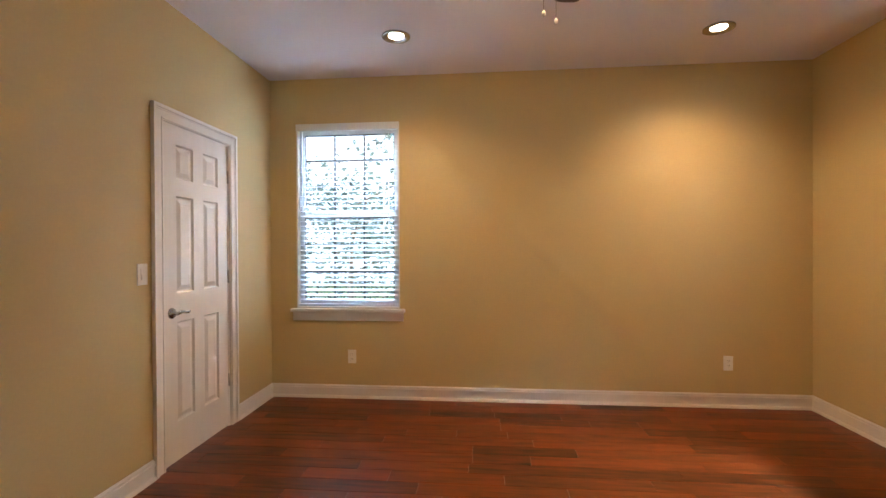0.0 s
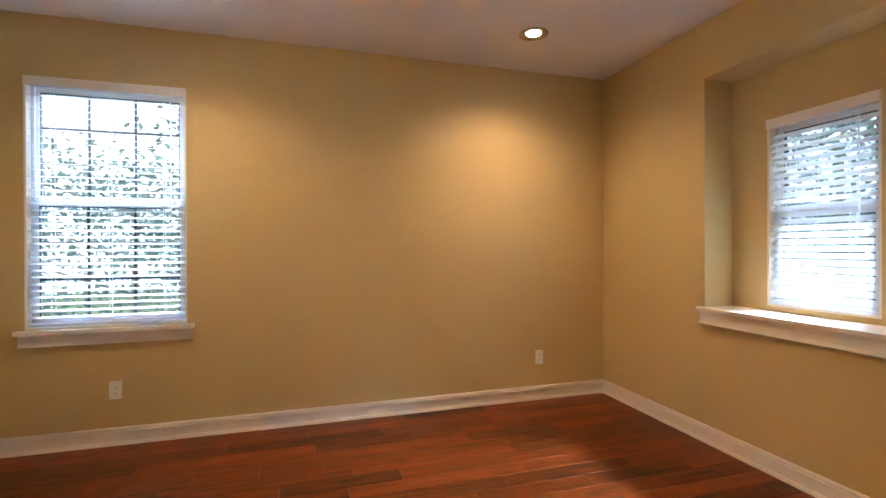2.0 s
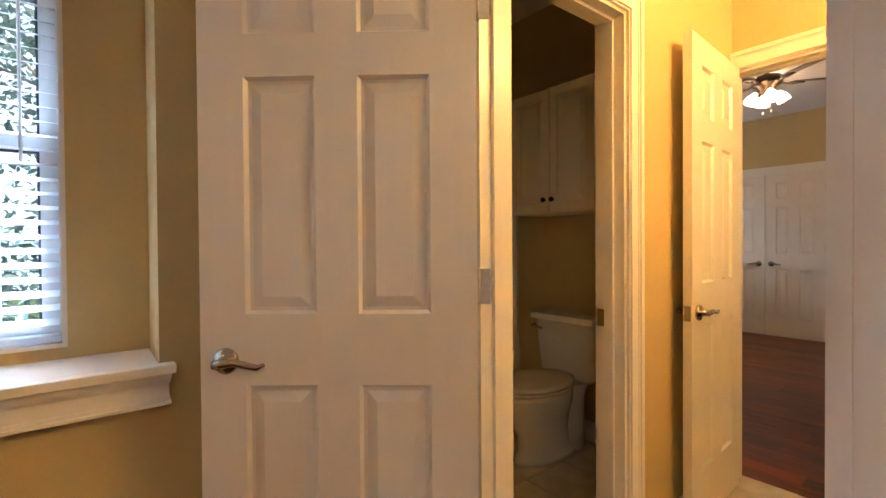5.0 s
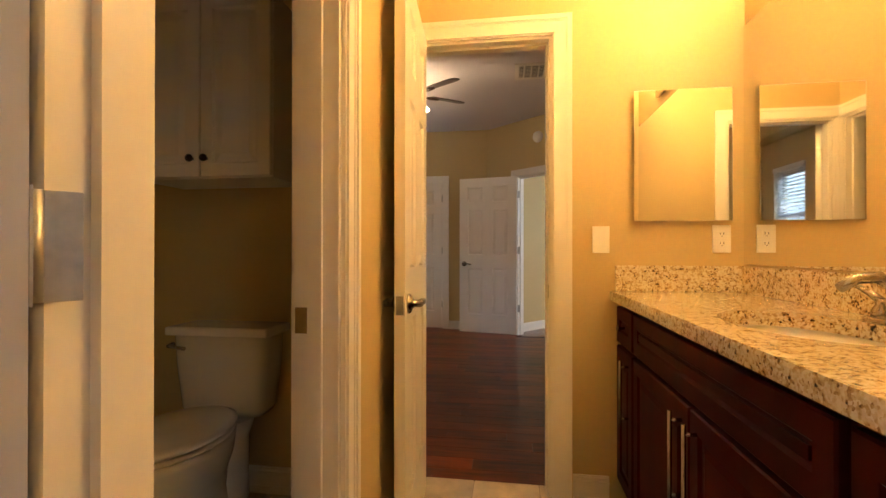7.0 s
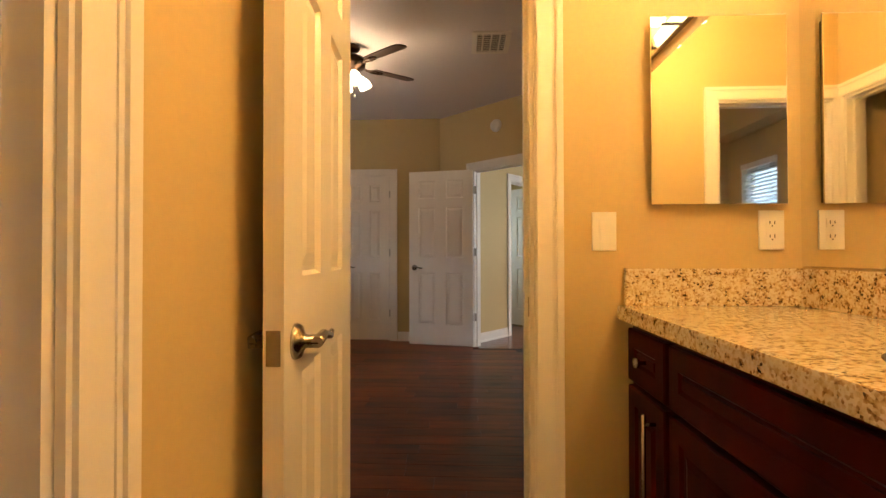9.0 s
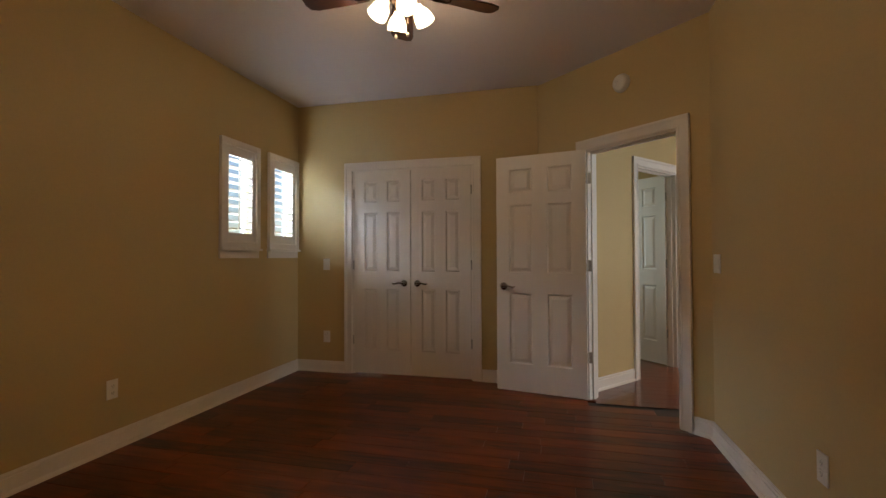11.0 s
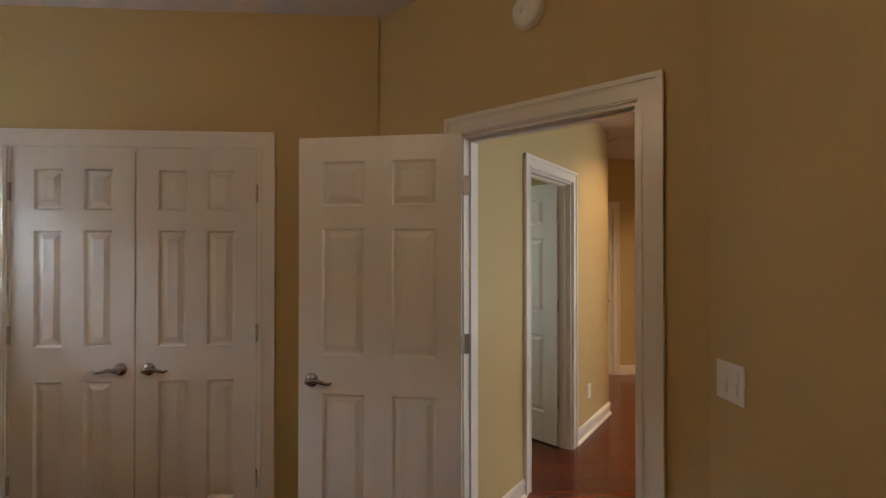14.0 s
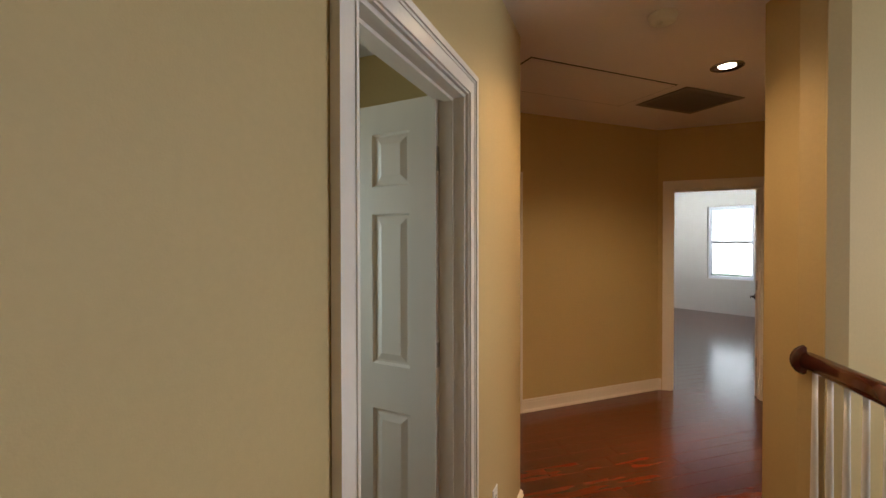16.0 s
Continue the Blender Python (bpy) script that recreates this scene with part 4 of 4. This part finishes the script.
def shutter(name, y0, y1, z0, z1):
    """A small plantation shutter on the wall x = X2, seen from -x."""
    w, h = y1 - y0, z1 - z0
    m = pose(X2, y0, z0, 0, 0, 90)
    e = thing(name, m, "small window with white plantation shutters, louvres open", "window", kind="structure")
    part("frame", boxes((-0.03, 0.001, -0.03, 0.02, 0.03, h + 0.035), (w - 0.02, 0.001, -0.03, w + 0.03, 0.03, h + 0.035), (0.02, 0.001, h - 0.02, w - 0.02, 0.03, h + 0.035), (0.02, 0.001, -0.03, w - 0.02, 0.03, 0.02), bevel=0.003), TRIM, e)
    s = part("shutter_panel", boxes((0.021, -0.012, 0.021, 0.07, 0.014, h - 0.021), (w - 0.07, -0.012, 0.021, w - 0.021, 0.014, h - 0.021), (0.07, -0.012, h - 0.1, w - 0.07, 0.014, h - 0.021), (0.07, -0.012, 0.021, w - 0.07, 0.014, 0.1), bevel=0.003), TRIM, e)
    bm = bmesh.new()
    n = 20
    lw = w - 0.144
    a = [bm.verts.new((-lw / 2, 0.03 * math.cos(2 * math.pi * i / n), 0.0048 * math.sin(2 * math.pi * i / n))) for i in range(n)]
    b = [bm.verts.new((lw / 2, v.co.y, v.co.z)) for v in a]
    for i in range(n):
        bm.faces.new((a[i], a[(i + 1) % n], b[(i + 1) % n], b[i])).smooth = True
    bm.faces.new(a[::-1])
    bm.faces.new(b)
    me = mesh_of("louvre", bm, TRIM)
    cnt = 10
    for k in range(cnt):
        o = new("louvre", me)
        o.parent = s
        o.matrix_basis = pose(w / 2, 0.0, 0.1 + (h - 0.2) * (k + 0.5) / cnt, 12, 0, 0)
    bm = bmesh.new()
    box(bm, w / 2 + 0.045, 0.033, 0.12, w / 2 + 0.055, 0.043, h - 0.12)
    part("tilt_rod", bm, TRIM, s)
    part("sill", boxes((-0.04, 0.001, -0.05, w + 0.04, 0.045, -0.032), bevel=0.003), TRIM, e)
    part("apron", boxes((-0.03, 0.001, -0.115, w + 0.03, 0.014, -0.05)), TRIM, e)
    part("outer_frame", boxes((0.001, -0.14, 0.001, 0.03, -0.1, h - 0.001), (w - 0.03, -0.14, 0.001, w - 0.001, -0.1, h - 0.001), (0.03, -0.14, h - 0.03, w - 0.03, -0.1, h - 0.001), (0.03, -0.14, 0.001, w - 0.03, -0.1, 0.03)), VINYL, e)
    g = part("pane", boxes((0.03, -0.122, 0.03, w - 0.03, -0.118, h - 0.03)), GLASS, e)
    g.visible_shadow = False


shutter("window_4", -4.55, -4.115, 1.28, 2.125)
shutter("window_5", -5.185, -4.745, 1.28, 2.125)

# ---- hall ----
HC = 2.65
W0, W1 = (1.93, -5.14), (0.39, -7.0)
MH, LH = run(W1, W0)
wall("wall_hall_side", W1, W0, 0.115, [(0.965, 1.72, 0, 2.045)], z1=HC)
door_frame("door_frame_side_room", MH @ pose(0.965, 0, 0), 0.755)
hp = MH @ Vector((0.99, -0.1, 0.012))
door_leaf("side_room_door", pose(hp.x, hp.y, 0.012, 0, 0, -48), 0.712, "white six-panel door open into a dim side room", hinge_side=-1)
OL, OR = (1.6, -8.15), (-1.95, -8.45)
wall("wall_hall_end", OR, OL, 0.115, [(1.72, 2.48, 0, 2.045)], z1=HC, label="deep tan wall at the end of the hall", tail=1.5)
MO, _ = run(OR, OL)
door_frame("door_frame_linen", MO @ pose(1.72, 0, 0), 0.76, both=False)
lp = MO @ Vector((2.46, -0.02, 0.012))
door_leaf("linen_door", pose(lp.x, lp.y, 0.012, 0, 0, math.degrees(math.atan2(-0.3, -3.55))), 0.72, "closed white six-panel hall closet door", knobs=(-1,), hinge_side=-1, latch=False)
FD = (-3.1, -7.42)
wall("wall_hall_angle", FD, OR, 0.115, [(0.64, 1.42, 0, 2.045)], z1=HC, lead=0.6, label="tan wall with a doorway to a bright room")
MF, LF = run(FD, OR)
door_frame("door_frame_far_room", MF @ pose(0.64, 0, 0), 0.78)
hp = MF @ Vector((0.665, -0.1, 0.012))
door_leaf("far_room_door", pose(hp.x, hp.y, 0.012, 0, 0, -143), 0.74, "white door standing open into the bright far room", hinge_side=-1)
wall("wall_hall_return", (1.65, -8.1), W1, 0.115, z1=HC)
C1, C2 = (-0.56, -6.31), (-0.42, -5.955)
wall("wall_stair_end", C2, C1, 0.09, z1=HC, z0=-2.7, label="tan painted end of the stair wall")
wall("wall_stair_south", (-3.2, -6.2), (-0.424, -5.958), 0.1, z1=HC, z0=-2.7, label="tan painted wall of the stairwell")
wall("wall_hall_west", (-0.563, -6.315), (-3.6, -6.8), 0.1, z1=HC)
wall("wall_stair_west", (-3.1, -6.3), (-3.1, -1.2), 0.1, [(1.8, 3.6, 0.8, 2.5)], z1=HC, z0=-2.7)
wall("wall_stair_east", (1.149, -4.3), (0.55, -4.3), 0.1, z1=HC, z0=-2.7)
wall("wall_stair_north", (1.14, -1.25), (-3.2, -1.25), 0.1, z0=-2.7, z1=HC)
wall("wall_stair_room", (1.148, -4.2), (1.148, -1.25), 0.0005, z0=-2.7, z1=HC)
baseboard(W1, W0, [(0.88, 1.805)])
baseboard(OR, OL, [(1.635, 2.565)])
baseboard(FD, OR, [(0.555, 1.505)])
baseboard(C2, C1)
plate("outlet", MH @ facing(0.57, 0, 0.35, 0), "outlet", "white duplex outlet low on the hall wall")
slab("ceiling_hall", -4.0, -9.6, 2.6, -5.35, HC, "white painted hall ceiling", CEILING)
slab("ceiling_stairs", -4.0, -5.35, 1.2, -1.2, HC, "white painted ceiling over the stairwell", CEILING)
can_light(0.2, -6.33, HC, 75)
can_light(-1.08, -6.95, HC, 130)
can_light(-1.2, -5.0, HC, 45)
smoke_alarm(pose(-0.17, -6.55, HC - 0.001, 180, 0, 0))
gr = thing("return_grille", pose(-1.45, -7.6, HC, 0, 0, 5), "grey louvred return air grille in the hall ceiling", "vent")
part("frame", boxes((-0.32, -0.24, -0.008, -0.28, 0.24, -0.001), (0.28, -0.24, -0.008, 0.32, 0.24, -0.001), (-0.28, -0.24, -0.008, 0.28, -0.2, -0.001), (-0.28, 0.2, -0.008, 0.28, 0.24, -0.001)), GREYMETAL, gr)
part("backing", boxes((-0.28, -0.2, -0.003, 0.28, 0.2, -0.001)), SLOT, gr)
for k in range(20):
    part("slat", boxes((-0.28, -0.19 + 0.02 * k - 0.005, -0.007, 0.28, -0.19 + 0.02 * k + 0.005, -0.0035)), GREYMETAL, gr)
ah = thing("attic_hatch", pose(-0.4, -7.55, HC, 0, 0, 5), "white painted attic hatch panel in the hall ceiling", "hatch")
part("panel", boxes((-0.62, -0.27, -0.006, 0.62, 0.27, -0.001)), CEILING, ah)
# flat dark strips in place of the shaded recess round the panel
part("gap", boxes((-0.632, -0.282, -0.0025, -0.62, 0.282, -0.001), (0.62, -0.282, -0.0025, 0.632, 0.282, -0.001), (-0.62, -0.282, -0.0025, 0.62, -0.27, -0.001), (-0.62, 0.27, -0.0025, 0.62, 0.282, -0.001)), SLOT, ah, "thin dark strip round the hatch, standing for the shade in its gap")

# banister
RA, RB = Vector((-0.43, -6.03, 0)), Vector((0.57, -4.34, 0))
MR, LR = run(RA, RB)
bn = thing("banister", MR @ pose(0, 0, 0.045), "mahogany handrail with white balusters and a turned newel", "banister")


def rail_bar(x0, x1):
    bm = bmesh.new()
    prof = [(-0.03, 0.945), (-0.034, 0.965), (-0.03, 0.985), (-0.018, 1.0), (0.0, 1.005), (0.018, 1.0), (0.03, 0.985), (0.034, 0.965), (0.03, 0.945), (0.018, 0.935), (-0.018, 0.935)]
    a = [bm.verts.new((x0, y, z)) for y, z in prof]
    b = [bm.verts.new((x1, y, z)) for y, z in prof]
    for i in range(len(a)):
        bm.faces.new((a[i], a[(i + 1) % len(a)], b[(i + 1) % len(a)], b[i])).smooth = True
    bm.faces.new(a[::-1])
    bm.faces.new(b)
    return bm


NX = 0.74
part("shoe_rail", boxes((0.02, -0.035, -0.045, LR, 0.035, 0.0), bevel=0.004), BALUSTER, bn)
part("handrail", rail_bar(0.012, NX - 0.05), MAHOGANY, bn)
part("handrail", rail_bar(NX + 0.05, LR), MAHOGANY, bn)
bm = bmesh.new()
lathe(bm, [(0.0, 0.0), (0.062, 0.0), (0.064, 0.008), (0.055, 0.018), (0.0, 0.02)], Matrix.Translation((-0.006, 0, 0.968)) @ Matrix.Rotation(radians(90), 4, 'Y'))
part("rosette", bm, MAHOGANY, bn, "round mahogany rosette")
bm = bmesh.new()
box(bm, NX - 0.055, -0.055, 0.62, NX + 0.055, 0.055, 0.99, 0.006)
box(bm, NX - 0.055, -0.055, 0.0, NX + 0.055, 0.055, 0.25, 0.006)
lathe(bm, [(0.05, 0.25), (0.05, 0.27), (0.035, 0.29), (0.042, 0.36), (0.05, 0.45), (0.04, 0.55), (0.034, 0.58), (0.05, 0.6), (0.05, 0.62)], Matrix.Translation((NX, 0, 0)))
lathe(bm, [(0.05, 0.99), (0.06, 1.0), (0.06, 1.01), (0.03, 1.02), (0.028, 1.03), (0.045, 1.045), (0.05, 1.065), (0.042, 1.085), (0.02, 1.097), (0.0, 1.1)], Matrix.Translation((NX, 0, 0)))
part("newel", bm, MAHOGANY, bn, "dark mahogany newel post with turned cap")
bm = bmesh.new()
box(bm, -0.016, -0.016, 0.0, 0.016, 0.016, 0.2)
lathe(bm, [(0.015, 0.2), (0.011, 0.23), (0.015, 0.3), (0.013, 0.5), (0.0105, 0.75), (0.0095, 0.937)], n=12)
me = mesh_of("baluster", bm, BALUSTER)
for k in range(18):
    x = 0.06 + 0.1 * k
    if abs(x - NX) > 0.08 and x < LR - 0.03:
        o = new("baluster", me)
        o.parent = bn
        o.location = (x, 0, 0)

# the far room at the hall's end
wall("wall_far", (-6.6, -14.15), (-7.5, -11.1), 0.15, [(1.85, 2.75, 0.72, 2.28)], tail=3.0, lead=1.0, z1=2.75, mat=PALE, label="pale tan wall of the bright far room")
MW, _ = run((-6.6, -14.15), (-7.5, -11.1))
window("window_6", MW @ pose(1.85, 0, 0.72), 0.9, 1.56, "bright double-hung window of the far room", tilt=0, slats=34, cols=1)
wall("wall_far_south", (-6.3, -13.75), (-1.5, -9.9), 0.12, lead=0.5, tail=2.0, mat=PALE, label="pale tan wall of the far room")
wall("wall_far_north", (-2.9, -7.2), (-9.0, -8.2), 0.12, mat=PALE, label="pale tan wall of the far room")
baseboard((-6.6, -14.15), (-7.5, -11.1))
slab("ceiling_far", -9.5, -15.5, -4.0, -7.0, CEIL, "white ceiling of the far room", CEILING)
slab("ceiling_far", -4.0, -15.5, 2.6, -9.6, CEIL, "white ceiling of the far room", CEILING)
plate("outlet", MW @ facing(1.75, 0, 0.36, 0), "outlet", "white outlet under the far window")
# side room behind the hall door
wall("wall_side_room", (1.4, -8.0), (3.2, -6.0), 0.1, [(1.0, 1.9, 0.9, 2.1)], label="dim painted wall of the side room", lead=0.4, tail=1.0)
slab("ceiling_side_room", 1.0, -9.0, 5.0, -5.4, 2.9, "ceiling of the side room", CEILING)

# daylight standing in for the sky above the window openings
SKYC = (0.62, 0.8, 1.0)
lamp("sky_light", 'AREA', (-0.7, YN + 1.3, 3.6), 900, SKYC, (1.6, 1.2), target=(-0.7, YN, 1.7))
lamp("sky_light", 'AREA', (5.3, 2.65, 3.7), 1700, SKYC, (1.4, 1.0), target=(3.25, 2.65, 1.5))
lamp("sky_light", 'AREA', (5.3, 1.89, 3.7), 1700, SKYC, (1.4, 1.0), target=(3.25, 1.89, 1.5))
lamp("sky_light", 'AREA', (X2 + 1.3, -4.33, 2.9), 520, SKYC, (0.8, 1.0), target=(X2, -4.4, 1.7))
lamp("sky_light", 'AREA', (X2 + 1.3, -4.96, 2.9), 520, SKYC, (0.8, 1.0), target=(X2, -4.96, 1.7))
fw = MW @ Vector((2.0, -1.2, 3.0))
ft = MW @ Vector((2.0, 0.0, 1.5))
lamp("sky_light", 'AREA', tuple(fw), 180, (0.82, 0.9, 1.0), (1.6, 1.5), target=tuple(ft))
lamp("stair_window_light", 'AREA', (-3.35, -3.6, 1.7), 75, (0.85, 0.92, 1.0), (1.6, 1.6), target=(1.0, -5.6, 1.0))
lamp("side_window_light", 'AREA', (2.41, -6.93, 1.5), 8, (0.8, 0.95, 0.9), (0.85, 1.15), target=(1.3, -5.9, 1.3))
# lamps in the fittings; those of the bedroom fan are added fill
for dx, dy in ((0.1, 0.0), (-0.1, 0.0), (0, 0.1), (0, -0.1)):
    lamp("fan_lamp", 'POINT', (3.02 + 2.0 * dx, -3.25 + 2.0 * dy, CEIL - 0.31), 2.9, WARM, 0.05)
    lamp("fan_lamp", 'POINT', (0.745 + 2.0 * dx, 2.36 + 2.0 * dy, CEIL - 0.31), 1.6, WARM, 0.05)
for y in (-0.45, -0.2, 0.05):
    lamp("vanity_lamp", 'POINT', (XV + 0.13, y, 2.28), 19, (1.0, 0.62, 0.21), 0.05)

# ---- outdoors ----
thing("ground", pose(0, 0, -3.2), "green lawn outside, one storey below", "ground", kind="structure", bm=boxes((-400, -400, -0.1, 400, 400, 0.0)), mat=GRASS)
# self-lit boards added behind the trees, so the sky there reads bright
SKYGLOW = glow("sky_glow", (0.62, 0.8, 1.0), 0.42)
thing("backdrop", pose(0, 55, -3.2), "glowing pale blue board standing in for bright sky beyond the trees", "backdrop", kind="structure", bm=boxes((-70, 0, 0, 60, 0.5, 30)), mat=SKYGLOW)
thing("backdrop", pose(60, 0, -3.2), "glowing pale blue board standing in for bright sky beyond the trees", "backdrop", kind="structure", bm=boxes((0, -70, 0, 0.5, 54, 30)), mat=SKYGLOW)


# stronger self-lit board added to whiten the far window and its floor reflection
thing("backdrop", pose(-60, 0, -3.2), "glowing white board standing in for bright sky beyond the far window", "backdrop", kind="structure", bm=boxes((-0.5, -70, 0, 0.0, 30, 30)), mat=glow("white_sky_glow", (0.92, 0.96, 1.0), 4.0))


def tree(x, y, height, spread, seed):
    r = random.Random(seed)
    e = thing("tree", pose(x, y, -3.2), "leafy green tree outside the windows", "tree", "trees outside")
    bm = bmesh.new()
    tube(bm, [(0, 0, 0), (0.1, 0.05, height * 0.3), (0.0, 0.15, height * 0.6), (0.1, 0.1, height * 0.9)], [0.13, 0.1, 0.07, 0.02], 10)
    for k in range(14):
        z = height * (0.25 + 0.05 * k)
        a = k * 2.4
        tube(bm, [(0.05, 0.1, z), (spread * 0.5 * math.cos(a), spread * 0.5 * math.sin(a), z + 0.5), (spread * 0.9 * math.cos(a), spread * 0.9 * math.sin(a), z + 0.8)], [0.032, 0.018, 0.006], 6)
    part("trunk", bm, BARK, e)
    verts, faces = [], []
    for c in range(330):
        a, q = r.uniform(0, 6.283), spread * math.sqrt(r.random())
        cz = height * r.uniform(0.2, 1.0)
        q *= 1.1 - 0.5 * abs(cz / height - 0.5)
        cx, cy = q * math.cos(a), q * math.sin(a)
        for k in range(30):
            p = Vector((cx + r.gauss(0, 0.24), cy + r.gauss(0, 0.24), cz + r.gauss(0, 0.2)))
            rot = Euler((r.uniform(-1, 1), r.uniform(-1, 1), r.uniform(0, 6.3))).to_matrix()
            s = r.uniform(0.04, 0.085)
            i = len(verts)
            verts += [tuple(p + rot @ Vector(v)) for v in ((-s, 0, 0), (0, -s * 0.5, 0.01), (s, 0, 0), (0, s * 0.5, 0.01))]
            faces.append((i, i + 1, i + 2, i + 3))
    me = bpy.data.meshes.new("crown")
    me.from_pydata(verts, [], faces)
    me.materials.append(LEAF)
    o = new("crown", me)
    o.parent = e
    o["kind"] = "stuff"


for i, (x, y, h, s) in enumerate(((0.6, 8.6, 8.5, 2.3), (-2.6, 10.5, 6.0, 2.6), (3.2, 10.5, 7.5, 2.4), (8.2, 4.6, 8.0, 2.4), (8.6, 1.2, 7.5, 2.4), (10.5, 7.0, 9, 2.6))):
    tree(x, y, h, s, i)

# ---- floors, plank by plank ----
def planks(name, x0, y0, x1, y1, near, label, mat, seed, width=0.122, count=300, inside=None):
    """Boards along x. Those with near(x, y) true are pieces of their own, up to count; the rest are joined."""
    r = random.Random(seed)
    e = thing(name, pose(0, 0, 0), label, "floor", kind="structure", bm=boxes((x0, y0, -0.1, x1, y1, -0.012)) if not inside else None, mat=SLOT)
    shapes = {}
    verts, faces = [], []
    made = 0
    y = y0
    while y < y1 - 0.01:
        w = min(width, y1 - y)
        x = x0 - r.uniform(0, 0.8)
        while x < x1:
            length = r.choice((0.35, 0.5, 0.65, 0.8, 1.0, 1.2))
            a, b = max(x, x0), min(x + length, x1)
            x += length
            if b - a < 0.02 or (inside and not inside((a + b) / 2, y + w / 2)):
                continue
            key = (round(b - a, 3), round(w, 3))
            g = 0.0005
            L, W = key[0] / 2, key[1] / 2
            if made < count and near((a + b) / 2, y + w / 2):
                if key not in shapes:
                    me = bpy.data.meshes.new("plank")
                    c = 0.0012
                    vs = [(-L + g, -W + g, -0.012), (L - g, -W + g, -0.012), (L - g, W - g, -0.012), (-L + g, W - g, -0.012), (-L + g, -W + g, -c), (L - g, -W + g, -c), (L - g, W - g, -c), (-L + g, W - g, -c),
                          (-L + g + c, -W + g + c, 0), (L - g - c, -W + g + c, 0), (L - g - c, W - g - c, 0), (-L + g + c, W - g - c, 0)]
                    me.from_pydata(vs, [], [(0, 1, 5, 4), (1, 2, 6, 5), (2, 3, 7, 6), (3, 0, 4, 7), (4, 5, 9, 8), (5, 6, 10, 9), (6, 7, 11, 10), (7, 4, 8, 11), (8, 9, 10, 11)])
                    me.materials.append(mat)
                    shapes[key] = me
                o = new("plank", shapes[key])
                o.parent = e
                o.location = ((a + b) / 2, y + w / 2, r.uniform(-0.0006, 0.0))
                made += 1
            else:
                i = len(verts)
                c = 0.0012
                verts += [(a + g, y + g, -c), (b - g, y + g, -c), (b - g, y + w - g, -c), (a + g, y + w - g, -c), (a + g + c, y + g + c, 0), (b - g - c, y + g + c, 0), (b - g - c, y + w - g - c, 0), (a + g + c, y + w - g - c, 0)]
                faces += [(i, i + 1, i + 5, i + 4), (i + 1, i + 2, i + 6, i + 5), (i + 2, i + 3, i + 7, i + 6), (i + 3, i, i + 4, i + 7), (i + 4, i + 5, i + 6, i + 7)]
        y += w
    if verts:
        me = bpy.data.meshes.new("plank_field")
        me.from_pydata(verts, [], faces)
        me.materials.append(mat)
        o = new("plank_field", me)
        o.parent = e
        o["kind"] = "stuff"
    return e


planks("floor_bedroom", -1.51, -1.12, 3.04, 4.3, lambda x, y: y > 1.8, "reddish-brown hickory plank floor", WOODFLOOR, 3, inside=lambda x, y: x < 1.05 or y > 0.73)
planks("floor_guest", 1.25, -5.35, 4.98, -1.1, lambda x, y: y < -2.6, "dark reddish-brown hickory plank floor", WOODFLOOR, 4, inside=lambda x, y: (x - 1.265) * 0.67 + (y + 4.235) * 0.742 > -0.06)


def hall_area(x, y):
    if (x - 1.265) * 0.67 + (y + 4.235) * 0.742 > -0.06 and x < 5:
        return False
    rail = (x + 0.435) * 0.858 - (y + 6.02) * 0.513
    if y > -6.2 and rail < -0.02:
        return False
    return True


planks("floor_hall", -9.2, -15.3, 4.0, -4.3, lambda x, y: -8.4 < y < -5.5 and -2.2 < x < 1.3, "glossy dark reddish plank floor of the hall", HALLFLOOR, 6, inside=hall_area)
thing("floor_under_hall", pose(0, 0, 0), "dark subfloor under the hall planks", "floor", kind="structure", bm=boxes((-9.2, -15.3, -0.1, 4.0, -6.45, -0.013)), mat=SLOT)
thing("floor_below", pose(0, 0, -2.7), "wood floor of the storey below the stairs", "floor", kind="structure", bm=boxes((-3.3, -6.4, -0.1, 1.3, -1.1, 0.0)), mat=HALLFLOOR)
thing("floor_under_bedrooms", pose(0, 0, 0), "dark subfloor under the bedroom planks", "floor", kind="structure", bm=boxes((-1.51, -1.12, -0.1, 1.2, 4.3, -0.013), (1.2, 0.7, -0.1, 3.2, 4.3, -0.013), (1.15, -6.0, -0.1, 5.0, -1.2, -0.0135)), mat=SLOT)
tf = thing("floor_bath", pose(0, 0, 0), "pale stone tile floor of the bathroom", "floor", kind="structure", bm=boxes((1.05, -1.1, -0.1, 4.5, 0.69, -0.006)), mat=GROUT)
bm = bmesh.new()
box(bm, -0.148, -0.148, -0.01, 0.148, 0.148, 0.0, 0.0)
me = mesh_of("tile", bm, TILE)
for i in range(12):
    for j in range(6):
        o = new("tile", me)
        o.parent = tf
        o.location = (1.2 + 0.3 * i, -0.95 + 0.3 * j, 0.0)
